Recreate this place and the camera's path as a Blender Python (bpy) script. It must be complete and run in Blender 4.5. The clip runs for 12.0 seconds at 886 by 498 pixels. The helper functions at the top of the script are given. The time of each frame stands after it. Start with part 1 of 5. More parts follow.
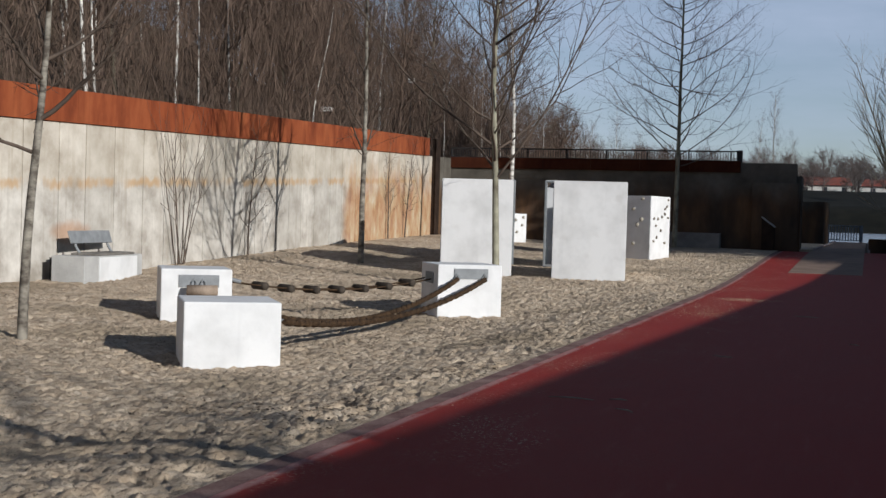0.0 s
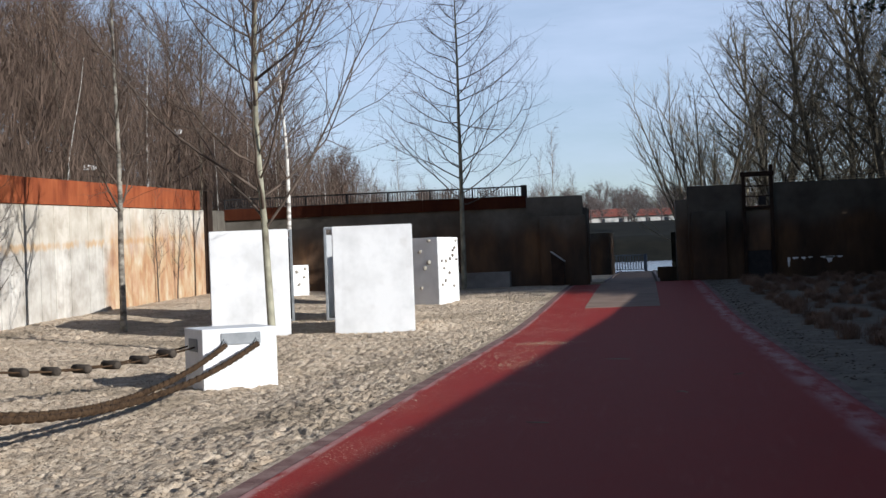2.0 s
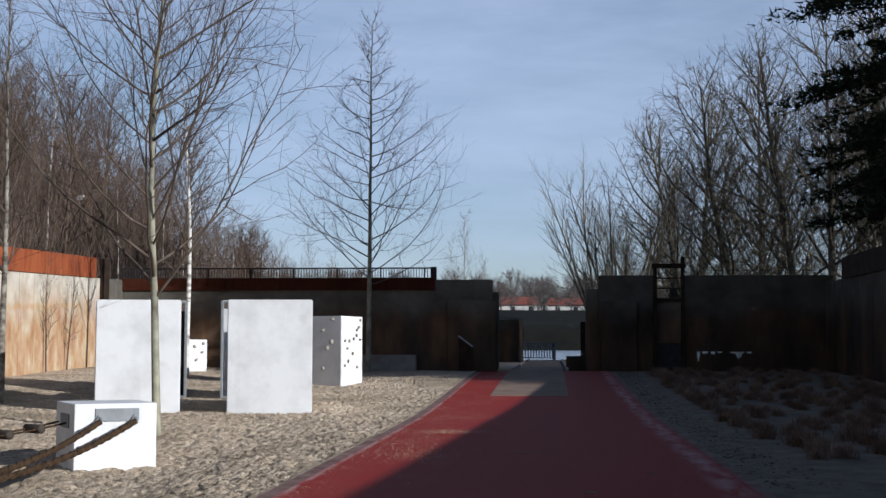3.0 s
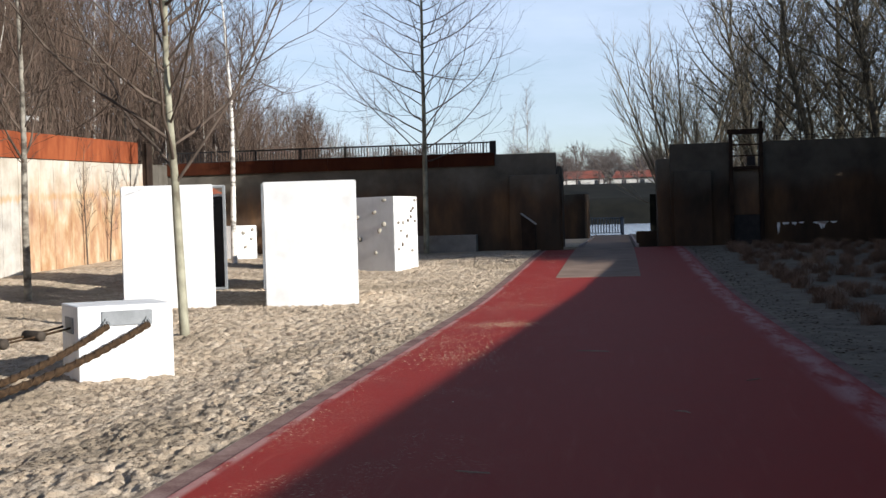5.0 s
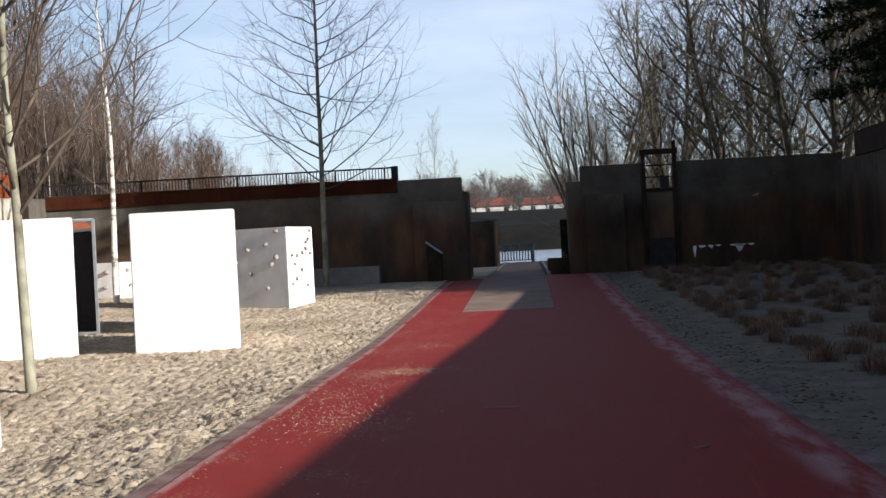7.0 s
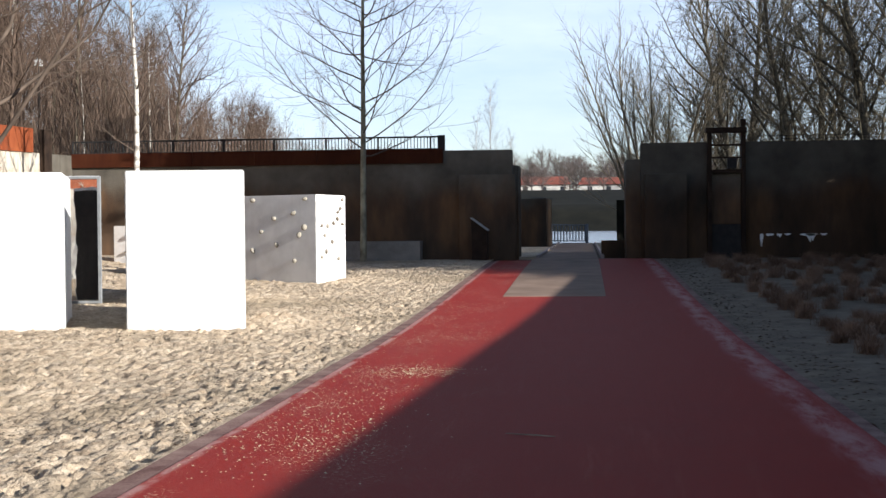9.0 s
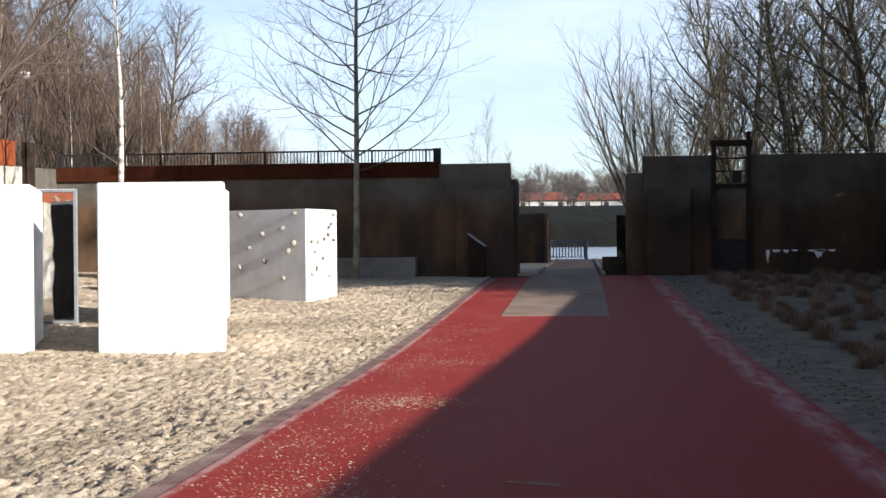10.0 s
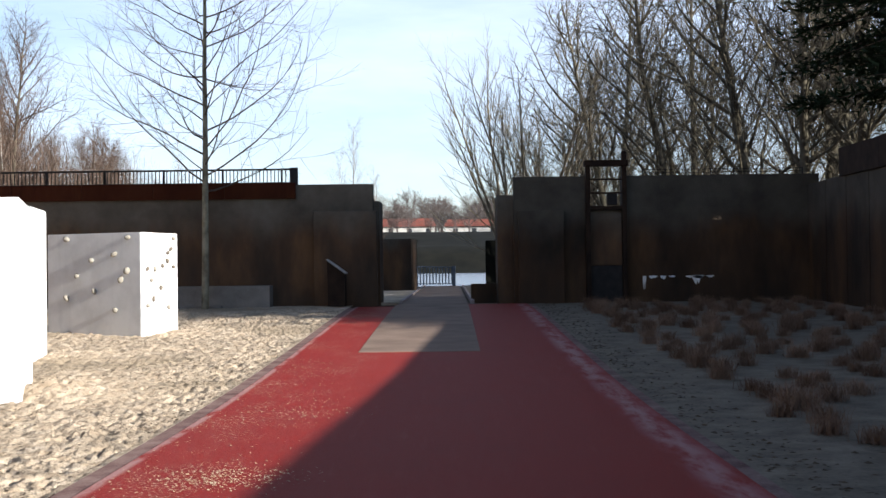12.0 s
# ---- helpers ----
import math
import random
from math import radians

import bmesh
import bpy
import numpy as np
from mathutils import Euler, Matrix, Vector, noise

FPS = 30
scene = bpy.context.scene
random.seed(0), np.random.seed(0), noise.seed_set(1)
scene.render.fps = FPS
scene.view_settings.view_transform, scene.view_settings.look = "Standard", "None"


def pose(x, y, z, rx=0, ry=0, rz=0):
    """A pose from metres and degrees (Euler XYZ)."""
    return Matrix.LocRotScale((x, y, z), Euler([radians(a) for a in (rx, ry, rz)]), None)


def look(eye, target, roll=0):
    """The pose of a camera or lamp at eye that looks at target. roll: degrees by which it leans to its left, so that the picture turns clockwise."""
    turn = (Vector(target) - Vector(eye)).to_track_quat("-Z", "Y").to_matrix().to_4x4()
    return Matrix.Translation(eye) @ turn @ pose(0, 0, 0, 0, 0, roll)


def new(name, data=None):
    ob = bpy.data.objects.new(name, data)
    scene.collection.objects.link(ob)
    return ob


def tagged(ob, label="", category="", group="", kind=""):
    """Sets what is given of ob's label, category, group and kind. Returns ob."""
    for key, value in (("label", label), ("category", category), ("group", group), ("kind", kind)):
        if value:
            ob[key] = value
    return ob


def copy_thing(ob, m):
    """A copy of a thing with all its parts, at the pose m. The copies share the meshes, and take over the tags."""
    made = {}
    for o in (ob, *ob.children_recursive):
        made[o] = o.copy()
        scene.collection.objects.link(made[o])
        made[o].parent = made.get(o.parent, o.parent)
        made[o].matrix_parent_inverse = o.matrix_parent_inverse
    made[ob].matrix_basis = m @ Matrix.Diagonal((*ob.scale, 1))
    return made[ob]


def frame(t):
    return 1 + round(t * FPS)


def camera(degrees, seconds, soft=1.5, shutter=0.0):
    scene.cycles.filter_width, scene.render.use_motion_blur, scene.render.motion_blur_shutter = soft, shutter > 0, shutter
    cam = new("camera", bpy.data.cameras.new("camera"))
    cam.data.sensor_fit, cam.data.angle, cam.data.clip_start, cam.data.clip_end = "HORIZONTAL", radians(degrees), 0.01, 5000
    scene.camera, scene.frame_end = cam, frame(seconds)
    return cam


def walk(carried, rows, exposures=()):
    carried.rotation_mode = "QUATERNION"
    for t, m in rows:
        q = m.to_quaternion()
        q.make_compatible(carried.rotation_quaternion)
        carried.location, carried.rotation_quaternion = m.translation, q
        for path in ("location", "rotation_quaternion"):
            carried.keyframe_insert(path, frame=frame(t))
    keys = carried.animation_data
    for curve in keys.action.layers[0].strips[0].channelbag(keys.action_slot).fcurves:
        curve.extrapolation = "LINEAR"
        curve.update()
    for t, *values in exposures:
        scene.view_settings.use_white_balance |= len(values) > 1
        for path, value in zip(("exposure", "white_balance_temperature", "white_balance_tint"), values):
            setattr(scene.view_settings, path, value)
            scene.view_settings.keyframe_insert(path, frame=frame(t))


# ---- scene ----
cam = camera(37.1, 12.0)
PATH = [
    (0, (3.004, 3.13, 1.404), (2.392, 5.033, 1.353), 1.7),
    (0.5, (2.966, 3.651, 1.433), (2.59, 5.615, 1.434), -3.9),
    (1, (2.83, 4.272, 1.442), (2.416, 6.228, 1.389), -3.7),
    (1.5, (2.72, 5.048, 1.432), (2.32, 7.007, 1.371), -1.8),
    (2, (2.574, 5.771, 1.415), (2.272, 7.748, 1.437), -2.2),
    (2.5, (2.615, 6.438, 1.392), (2.209, 8.394, 1.479), 0.3),
    (3, (2.547, 6.983, 1.381), (2.381, 8.971, 1.526), 0.1),
    (5, (2.474, 9.669, 1.446), (2.207, 11.651, 1.407), -1.6),
    (5.5, (2.492, 10.36, 1.486), (2.24, 12.344, 1.464), -0.9),
    (6, (2.41, 10.993, 1.43), (2.229, 12.985, 1.458), -3.1),
    (6.5, (2.477, 11.607, 1.43), (2.237, 13.592, 1.448), -1.1),
    (7, (2.473, 12.199, 1.461), (2.341, 14.195, 1.461), -2.9),
    (9, (2.537, 15.0, 1.454), (2.322, 16.988, 1.42), -0.5),
    (9.5, (2.467, 15.581, 1.469), (2.332, 17.577, 1.456), -1.7),
    (10, (2.451, 16.231, 1.452), (2.24, 18.219, 1.442), -0.5),
    (10.5, (2.466, 16.901, 1.426), (2.302, 18.894, 1.424), 0.1),
    (11, (2.473, 17.488, 1.427), (2.358, 19.485, 1.417), -2.2),
    (11.5, (2.548, 18.113, 1.481), (2.382, 20.106, 1.515), -0.9),
    (12, (2.463, 18.873, 1.453), (2.451, 20.873, 1.481), -0.7),
]
EXPOSURE = [(0, 0.0, 6170, 10), (0.5, 0.08, 6150, 10), (1, 0.3, 6200, 10), (1.5, 0.25, 6250, 10), (2, 0.55, 6050, 10), (2.5, 0.45, 6010, 10), (3, 0.26, 5890, 10), (3.3, 0.28, 5890, 10),
            (5, 0.82, 6350, 10), (5.5, 0.62, 6350, 10), (6, 0.7, 6350, 10), (7, 0.88, 6450, 10), (9.5, 1.16, 6470, 10), (12, 1.28, 6430, 10)]
walk(cam, [(t, look(e, g, r)) for t, e, g, r in PATH], EXPOSURE)

# ---- world, sun, exposure ----
SUN_AZ = Vector((0.86, -0.51, 0.0)).normalized()
SUN_EL = radians(19.3)
to_sun = Vector((SUN_AZ.x * math.cos(SUN_EL), SUN_AZ.y * math.cos(SUN_EL), math.sin(SUN_EL)))
world = bpy.data.worlds.new("sky")
scene.world = world
world.use_nodes = True
wt = world.node_tree
wt.nodes.clear()
sky = wt.nodes.new("ShaderNodeTexSky")
sky.sky_type, sky.sun_disc = "NISHITA", False
sky.sun_elevation, sky.sun_rotation = SUN_EL, math.atan2(to_sun.x, to_sun.y)
sky.air_density, sky.dust_density, sky.ozone_density = 1.0, 0.1, 2.5
back = wt.nodes.new("ShaderNodeBackground")
back.inputs["Strength"].default_value = 0.063
wout = wt.nodes.new("ShaderNodeOutputWorld")
wc, wm = wt.nodes.new("ShaderNodeTexCoord"), wt.nodes.new("ShaderNodeMapping")
wm.inputs["Scale"].default_value = (1.0, 1.0, 4.5)
wt.links.new(wc.outputs["Generated"], wm.inputs["Vector"])
wn = wt.nodes.new("ShaderNodeTexNoise")
wn.inputs["Scale"].default_value, wn.inputs["Detail"].default_value, wn.inputs["Roughness"].default_value = 2.2, 6.0, 0.6
wt.links.new(wm.outputs[0], wn.inputs["Vector"])
wr = wt.nodes.new("ShaderNodeMapRange")
wr.inputs[1].default_value, wr.inputs[2].default_value, wr.inputs[3].default_value, wr.inputs[4].default_value = 0.35, 0.75, 0.22, 0.75
wt.links.new(wn.outputs["Fac"], wr.inputs[0])
wx = wt.nodes.new("ShaderNodeMix")
wx.data_type = "RGBA"
wx.inputs[7].default_value = (8.0, 9.0, 11.4, 1)
# the thin veil lies along the horizon and clears towards the zenith
ws = wt.nodes.new("ShaderNodeSeparateXYZ")
wt.links.new(wc.outputs["Generated"], ws.inputs[0])
wz = wt.nodes.new("ShaderNodeMapRange")
wz.interpolation_type = "SMOOTHSTEP"
wz.inputs[1].default_value, wz.inputs[2].default_value, wz.inputs[3].default_value, wz.inputs[4].default_value = 0.25, 0.7, 1.0, 0.1
wt.links.new(ws.outputs["Z"], wz.inputs[0])
wp = wt.nodes.new("ShaderNodeMath")
wp.operation = "MULTIPLY"
wt.links.new(wr.outputs[0], wp.inputs[0])
wt.links.new(wz.outputs[0], wp.inputs[1])
wt.links.new(wp.outputs[0], wx.inputs[0])
wt.links.new(sky.outputs[0], wx.inputs[6])
wt.links.new(wx.outputs[2], back.inputs["Color"])
wt.links.new(back.outputs[0], wout.inputs["Surface"])
sun = new("sun", bpy.data.lights.new("sun", "SUN"))
sun.data.energy, sun.data.angle, sun.data.color = 5.0, radians(0.4), (1.0, 0.965, 0.905)
sun.matrix_world = look(to_sun * 60, (0, 0, 0))


# ---- materials ----
def node_mat(name, rough=0.8, metal=0.0):
    m = bpy.data.materials.new(name)
    m.use_nodes = True
    t = m.node_tree
    b = t.nodes["Principled BSDF"]
    b.inputs["Roughness"].default_value, b.inputs["Metallic"].default_value = rough, metal
    b.inputs["Specular IOR Level"].default_value = 0.12 if rough > 0.65 else 0.5
    return m, t, b


def coords(t, scale=(1, 1, 1), kind="Object"):
    c, m = t.nodes.new("ShaderNodeTexCoord"), t.nodes.new("ShaderNodeMapping")
    m.inputs["Scale"].default_value = scale
    t.links.new(c.outputs[kind], m.inputs["Vector"])
    return m.outputs[0]


def position(t, scale=(1, 1, 1)):
    c, m = t.nodes.new("ShaderNodeNewGeometry"), t.nodes.new("ShaderNodeMapping")
    m.inputs["Scale"].default_value = scale
    t.links.new(c.outputs["Position"], m.inputs["Vector"])
    return m.outputs[0]


def noise_tex(t, vec, scale, detail=4.0, rough=0.55):
    n = t.nodes.new("ShaderNodeTexNoise")
    n.inputs["Scale"].default_value, n.inputs["Detail"].default_value, n.inputs["Roughness"].default_value = scale, detail, rough
    t.links.new(vec, n.inputs["Vector"])
    return n.outputs["Fac"]


def ramp(t, fac, stops):
    r = t.nodes.new("ShaderNodeValToRGB")
    e = r.color_ramp.elements
    while len(e) < len(stops):
        e.new(0.5)
    for k, (p, c) in zip(e, stops):
        k.position, k.color = p, (*c, 1)
    t.links.new(fac, r.inputs[0])
    return r.outputs[0]


def mixc(t, fac, a, b, mode="MIX"):
    m = t.nodes.new("ShaderNodeMix")
    m.data_type, m.blend_type = "RGBA", mode
    for sock, v in ((m.inputs[0], fac), (m.inputs[6], a), (m.inputs[7], b)):
        if isinstance(v, (int, float)):
            sock.default_value = v
        elif isinstance(v, tuple):
            sock.default_value = (*v, 1)
        else:
            t.links.new(v, sock)
    return m.outputs[2]


def bump(t, b, h, strength=0.3, dist=0.02):
    n = t.nodes.new("ShaderNodeBump")
    n.inputs["Strength"].default_value, n.inputs["Distance"].default_value = strength, dist
    t.links.new(h, n.inputs["Height"])
    t.links.new(n.outputs[0], b.inputs["Normal"])


def calc(t, op, a, b=0.0):
    m = t.nodes.new("ShaderNodeMath")
    m.operation = op
    for k, v in enumerate((a, b)):
        if isinstance(v, (int, float)):
            m.inputs[k].default_value = v
        else:
            t.links.new(v, m.inputs[k])
    return m.outputs[0]


def smooth(t, v, lo, hi):
    m = t.nodes.new("ShaderNodeMapRange")
    m.interpolation_type = "SMOOTHSTEP"
    m.inputs[1].default_value, m.inputs[2].default_value = lo, hi
    t.links.new(v, m.inputs[0])
    return m.outputs[0]


def axis(t, vec, k):
    s = t.nodes.new("ShaderNodeSeparateXYZ")
    t.links.new(vec, s.inputs[0])
    return s.outputs[k]


def random_object(t):
    return t.nodes.new("ShaderNodeObjectInfo").outputs["Random"]


def simple(name, c1, c2, scale=8.0, rough=0.8, metal=0.0, relief=0.15, fine=60.0, world_space=False, vary=0.0):
    """Two-scale mottled colour with relief."""
    m, t, b = node_mat(name, rough, metal)
    v = position(t) if world_space else coords(t)
    big, small = noise_tex(t, v, scale, 5), noise_tex(t, v, fine, 4)
    f = calc(t, "ADD", calc(t, "MULTIPLY", big, 0.65), calc(t, "MULTIPLY", small, 0.35))
    col = ramp(t, f, [(0.35, c1), (0.65, c2)])
    if vary:
        col = mixc(t, calc(t, "MULTIPLY", random_object(t), vary), col, tuple(x * 0.45 for x in c1))
    t.links.new(col, b.inputs["Base Color"])
    if relief:
        bump(t, b, f, relief, 0.01)
    return m


def sand_material():
    m, t, b = node_mat("sand", 0.95)
    v = position(t)
    big, mid, fine = noise_tex(t, v, 0.35, 3), noise_tex(t, v, 5.0, 5, 0.65), noise_tex(t, v, 90.0, 3, 0.7)
    col = ramp(t, mid, [(0.3, (0.33, 0.247, 0.168)), (0.5, (0.50, 0.395, 0.285)), (0.7, (0.63, 0.52, 0.395))])
    col = mixc(t, smooth(t, big, 0.50, 0.66), col, (0.36, 0.285, 0.20))
    col = mixc(t, calc(t, "MULTIPLY", smooth(t, noise_tex(t, v, 1.3, 5, 0.7), 0.52, 0.66), 0.55), col, (0.25, 0.205, 0.155))
    col = mixc(t, smooth(t, fine, 0.58, 0.70), col, (0.16, 0.12, 0.085))
    col = mixc(t, calc(t, "MULTIPLY", smooth(t, noise_tex(t, v, 27.0, 4, 0.72), 0.58, 0.64), 0.85), col, (0.14, 0.11, 0.08))
    t.links.new(col, b.inputs["Base Color"])
    h = calc(t, "ADD", calc(t, "MULTIPLY", noise_tex(t, v, 22.0, 5, 0.68), 1.0), calc(t, "MULTIPLY", fine, 0.3))
    bump(t, b, h, 0.9, 0.045)
    return m


def red_material():
    m, t, b = node_mat("red_surface", 0.7)
    v = position(t)
    big, fine = noise_tex(t, v, 0.8, 4), noise_tex(t, v, 220.0, 2, 0.7)
    col = ramp(t, fine, [(0.3, (0.12, 0.010, 0.008)), (0.55, (0.25, 0.021, 0.015)), (0.75, (0.34, 0.042, 0.030))])
    col = mixc(t, calc(t, "MULTIPLY", smooth(t, big, 0.45, 0.7), 0.4), col, (0.20, 0.02, 0.016))
    streak = noise_tex(t, position(t, (6.0, 0.5, 1)), 1.6, 5, 0.7)
    col = mixc(t, calc(t, "MULTIPLY", smooth(t, streak, 0.55, 0.75), 0.25), col, (0.36, 0.12, 0.09))
    # pale dust carried in from the sand, heaviest in patches and along both borders
    x = axis(t, v, 0)
    spots = smooth(t, noise_tex(t, position(t, (1, 0.45, 1)), 1.1, 3, 0.6), 0.47, 0.66)
    crumbs = calc(t, "MULTIPLY", smooth(t, noise_tex(t, v, 30.0, 3, 0.7), 0.585, 0.61), calc(t, "MULTIPLY", spots, smooth(t, x, 2.3, 0.5)))
    col = mixc(t, calc(t, "MULTIPLY", crumbs, 0.8), col, (0.52, 0.42, 0.28))
    rim = calc(t, "MULTIPLY", smooth(t, calc(t, "ABSOLUTE", calc(t, "SUBTRACT", x, 4.28)), 0.24, 0.02), smooth(t, noise_tex(t, position(t, (3, 0.7, 1)), 1.5, 4, 0.7), 0.36, 0.62))
    col = mixc(t, calc(t, "MULTIPLY", rim, 0.42), col, (0.50, 0.36, 0.36))
    rim2 = calc(t, "MULTIPLY", smooth(t, calc(t, "ABSOLUTE", calc(t, "SUBTRACT", x, 0.03)), 0.07, 0.01), smooth(t, noise_tex(t, position(t, (3, 0.9, 1)), 1.5, 4, 0.7), 0.34, 0.55))
    col = mixc(t, calc(t, "MULTIPLY", rim2, 0.4), col, (0.52, 0.42, 0.38))
    t.links.new(col, b.inputs["Base Color"])
    bump(t, b, fine, 0.5, 0.006)
    return m


def concrete_wall_material():
    m, t, b = node_mat("stained_concrete", 0.88)
    v = position(t)
    y, z = axis(t, v, 1), axis(t, v, 2)
    base = ramp(t, noise_tex(t, v, 1.3, 6, 0.62), [(0.32, (0.275, 0.245, 0.205)), (0.5, (0.455, 0.42, 0.37)), (0.66, (0.60, 0.565, 0.505))])
    drip = noise_tex(t, position(t, (1, 5.0, 0.18)), 1.0, 5, 0.6)
    base = mixc(t, calc(t, "MULTIPLY", smooth(t, drip, 0.52, 0.72), 0.5), base, (0.30, 0.26, 0.21))
    base = mixc(t, calc(t, "MULTIPLY", random_object(t), 0.4), base, (0.30, 0.275, 0.235))
    # ochre water line and the warm upper part
    lvl = calc(t, "SUBTRACT", z, calc(t, "ADD", 0.85, calc(t, "MULTIPLY", y, 0.0365)))
    wob = calc(t, "ADD", lvl, calc(t, "MULTIPLY", calc(t, "SUBTRACT", noise_tex(t, position(t, (1, 2.2, 0.6)), 2.2, 4), 0.5), 0.35))
    band = calc(t, "MULTIPLY", smooth(t, calc(t, "ABSOLUTE", wob), 0.15, 0.02), smooth(t, noise_tex(t, position(t, (1, 1, 0.2)), 1.7, 3), 0.36, 0.58))
    base = mixc(t, calc(t, "MULTIPLY", smooth(t, wob, -0.05, 0.1), 0.25), base, (0.52, 0.43, 0.30))
    base = mixc(t, calc(t, "MULTIPLY", band, 0.65), base, (0.42, 0.25, 0.10))
    # rust-soaked far stretch
    far = smooth(t, calc(t, "ADD", y, calc(t, "MULTIPLY", noise_tex(t, v, 1.1, 3), 1.6)), 43.2, 44.2)
    far = calc(t, "MULTIPLY", far, smooth(t, calc(t, "ADD", z, calc(t, "MULTIPLY", noise_tex(t, position(t, (1, 1.6, 0.5)), 1.5, 5), 2.2)), 4.6, 3.0))
    rust = ramp(t, noise_tex(t, position(t, (1, 1.5, 0.7)), 1.3, 6, 0.68), [(0.32, (0.24, 0.095, 0.036)), (0.46, (0.36, 0.18, 0.07)), (0.58, (0.43, 0.30, 0.16)), (0.72, (0.50, 0.44, 0.35))])
    base = mixc(t, calc(t, "MULTIPLY", far, 0.8), base, rust)
    # rust plume behind the bench
    py, pz = calc(t, "MULTIPLY", calc(t, "SUBTRACT", y, 27.1), 0.9), calc(t, "MULTIPLY", calc(t, "SUBTRACT", z, 0.82), 2.6)
    d = calc(t, "ADD", calc(t, "MULTIPLY", py, py), calc(t, "MULTIPLY", pz, pz))
    plume = smooth(t, calc(t, "ADD", d, calc(t, "MULTIPLY", noise_tex(t, v, 3.0, 4), 0.6)), 0.95, 0.2)
    base = mixc(t, calc(t, "MULTIPLY", plume, 0.7), base, (0.36, 0.17, 0.07))
    t.links.new(base, b.inputs["Base Color"])
    bump(t, b, calc(t, "ADD", noise_tex(t, v, 18.0, 5), calc(t, "MULTIPLY", drip, 1.0)), 0.35, 0.02)
    return m


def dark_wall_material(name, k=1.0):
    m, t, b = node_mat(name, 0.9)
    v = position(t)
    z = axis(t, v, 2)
    # k scales tone and stains down: the walls' shade is put into the colour
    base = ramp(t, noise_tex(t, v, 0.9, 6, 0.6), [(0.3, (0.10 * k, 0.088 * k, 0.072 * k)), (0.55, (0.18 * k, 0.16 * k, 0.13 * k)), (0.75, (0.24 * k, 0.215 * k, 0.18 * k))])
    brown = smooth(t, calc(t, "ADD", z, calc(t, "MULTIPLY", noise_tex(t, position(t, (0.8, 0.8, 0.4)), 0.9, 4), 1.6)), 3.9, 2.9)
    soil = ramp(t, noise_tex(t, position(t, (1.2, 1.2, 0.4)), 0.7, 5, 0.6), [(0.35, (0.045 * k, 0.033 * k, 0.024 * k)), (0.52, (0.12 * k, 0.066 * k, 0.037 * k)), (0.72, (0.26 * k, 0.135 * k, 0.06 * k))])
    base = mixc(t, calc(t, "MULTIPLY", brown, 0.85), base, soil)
    t.links.new(base, b.inputs["Base Color"])
    bump(t, b, calc(t, "ADD", noise_tex(t, v, 22.0, 5), noise_tex(t, position(t, (5, 5, 0.3)), 1.0, 4)), 0.4, 0.02)
    return m


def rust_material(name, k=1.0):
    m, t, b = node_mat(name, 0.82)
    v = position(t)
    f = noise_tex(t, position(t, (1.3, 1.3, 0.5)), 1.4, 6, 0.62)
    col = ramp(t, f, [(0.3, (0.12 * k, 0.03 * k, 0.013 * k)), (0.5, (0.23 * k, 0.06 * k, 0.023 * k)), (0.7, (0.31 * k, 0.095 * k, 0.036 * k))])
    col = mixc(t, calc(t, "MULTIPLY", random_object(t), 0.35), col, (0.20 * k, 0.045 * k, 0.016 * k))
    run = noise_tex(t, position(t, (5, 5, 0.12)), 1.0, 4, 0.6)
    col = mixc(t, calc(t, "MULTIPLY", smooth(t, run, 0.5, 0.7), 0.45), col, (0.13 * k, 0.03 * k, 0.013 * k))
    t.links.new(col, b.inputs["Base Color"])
    bump(t, b, noise_tex(t, v, 40.0, 4), 0.25, 0.008)
    return m


def bark_material(name, light, dark, stretch=(1, 1, 6.0), lo=0.45, hi=0.62):
    m, t, b = node_mat(name, 0.9)
    v = position(t, stretch)
    f = noise_tex(t, v, 3.0, 5, 0.65)
    col = ramp(t, f, [(lo, dark), (hi, light)])
    t.links.new(col, b.inputs["Base Color"])
    bump(t, b, noise_tex(t, position(t), 25.0, 4), 0.4, 0.01)
    return m


def white_block_material():
    m, t, b = node_mat("white_concrete", 0.85)
    v = position(t)
    base = ramp(t, noise_tex(t, v, 1.6, 6, 0.6), [(0.3, (0.53, 0.525, 0.515)), (0.6, (0.66, 0.655, 0.645))])
    blot = smooth(t, noise_tex(t, v, 2.3, 4, 0.5), 0.60, 0.74)
    base = mixc(t, calc(t, "MULTIPLY", blot, 0.35), base, (0.47, 0.45, 0.43))
    streaks = noise_tex(t, position(t, (4, 4, 0.3)), 1.2, 5, 0.6)
    base = mixc(t, calc(t, "MULTIPLY", smooth(t, streaks, 0.55, 0.75), 0.3), base, (0.46, 0.455, 0.45))
    pores = smooth(t, noise_tex(t, v, 55.0, 2), 0.68, 0.74)
    base = mixc(t, calc(t, "MULTIPLY", pores, 0.5), base, (0.45, 0.43, 0.40))
    t.links.new(base, b.inputs["Base Color"])
    bump(t, b, noise_tex(t, v, 30.0, 4), 0.15, 0.006)
    return m


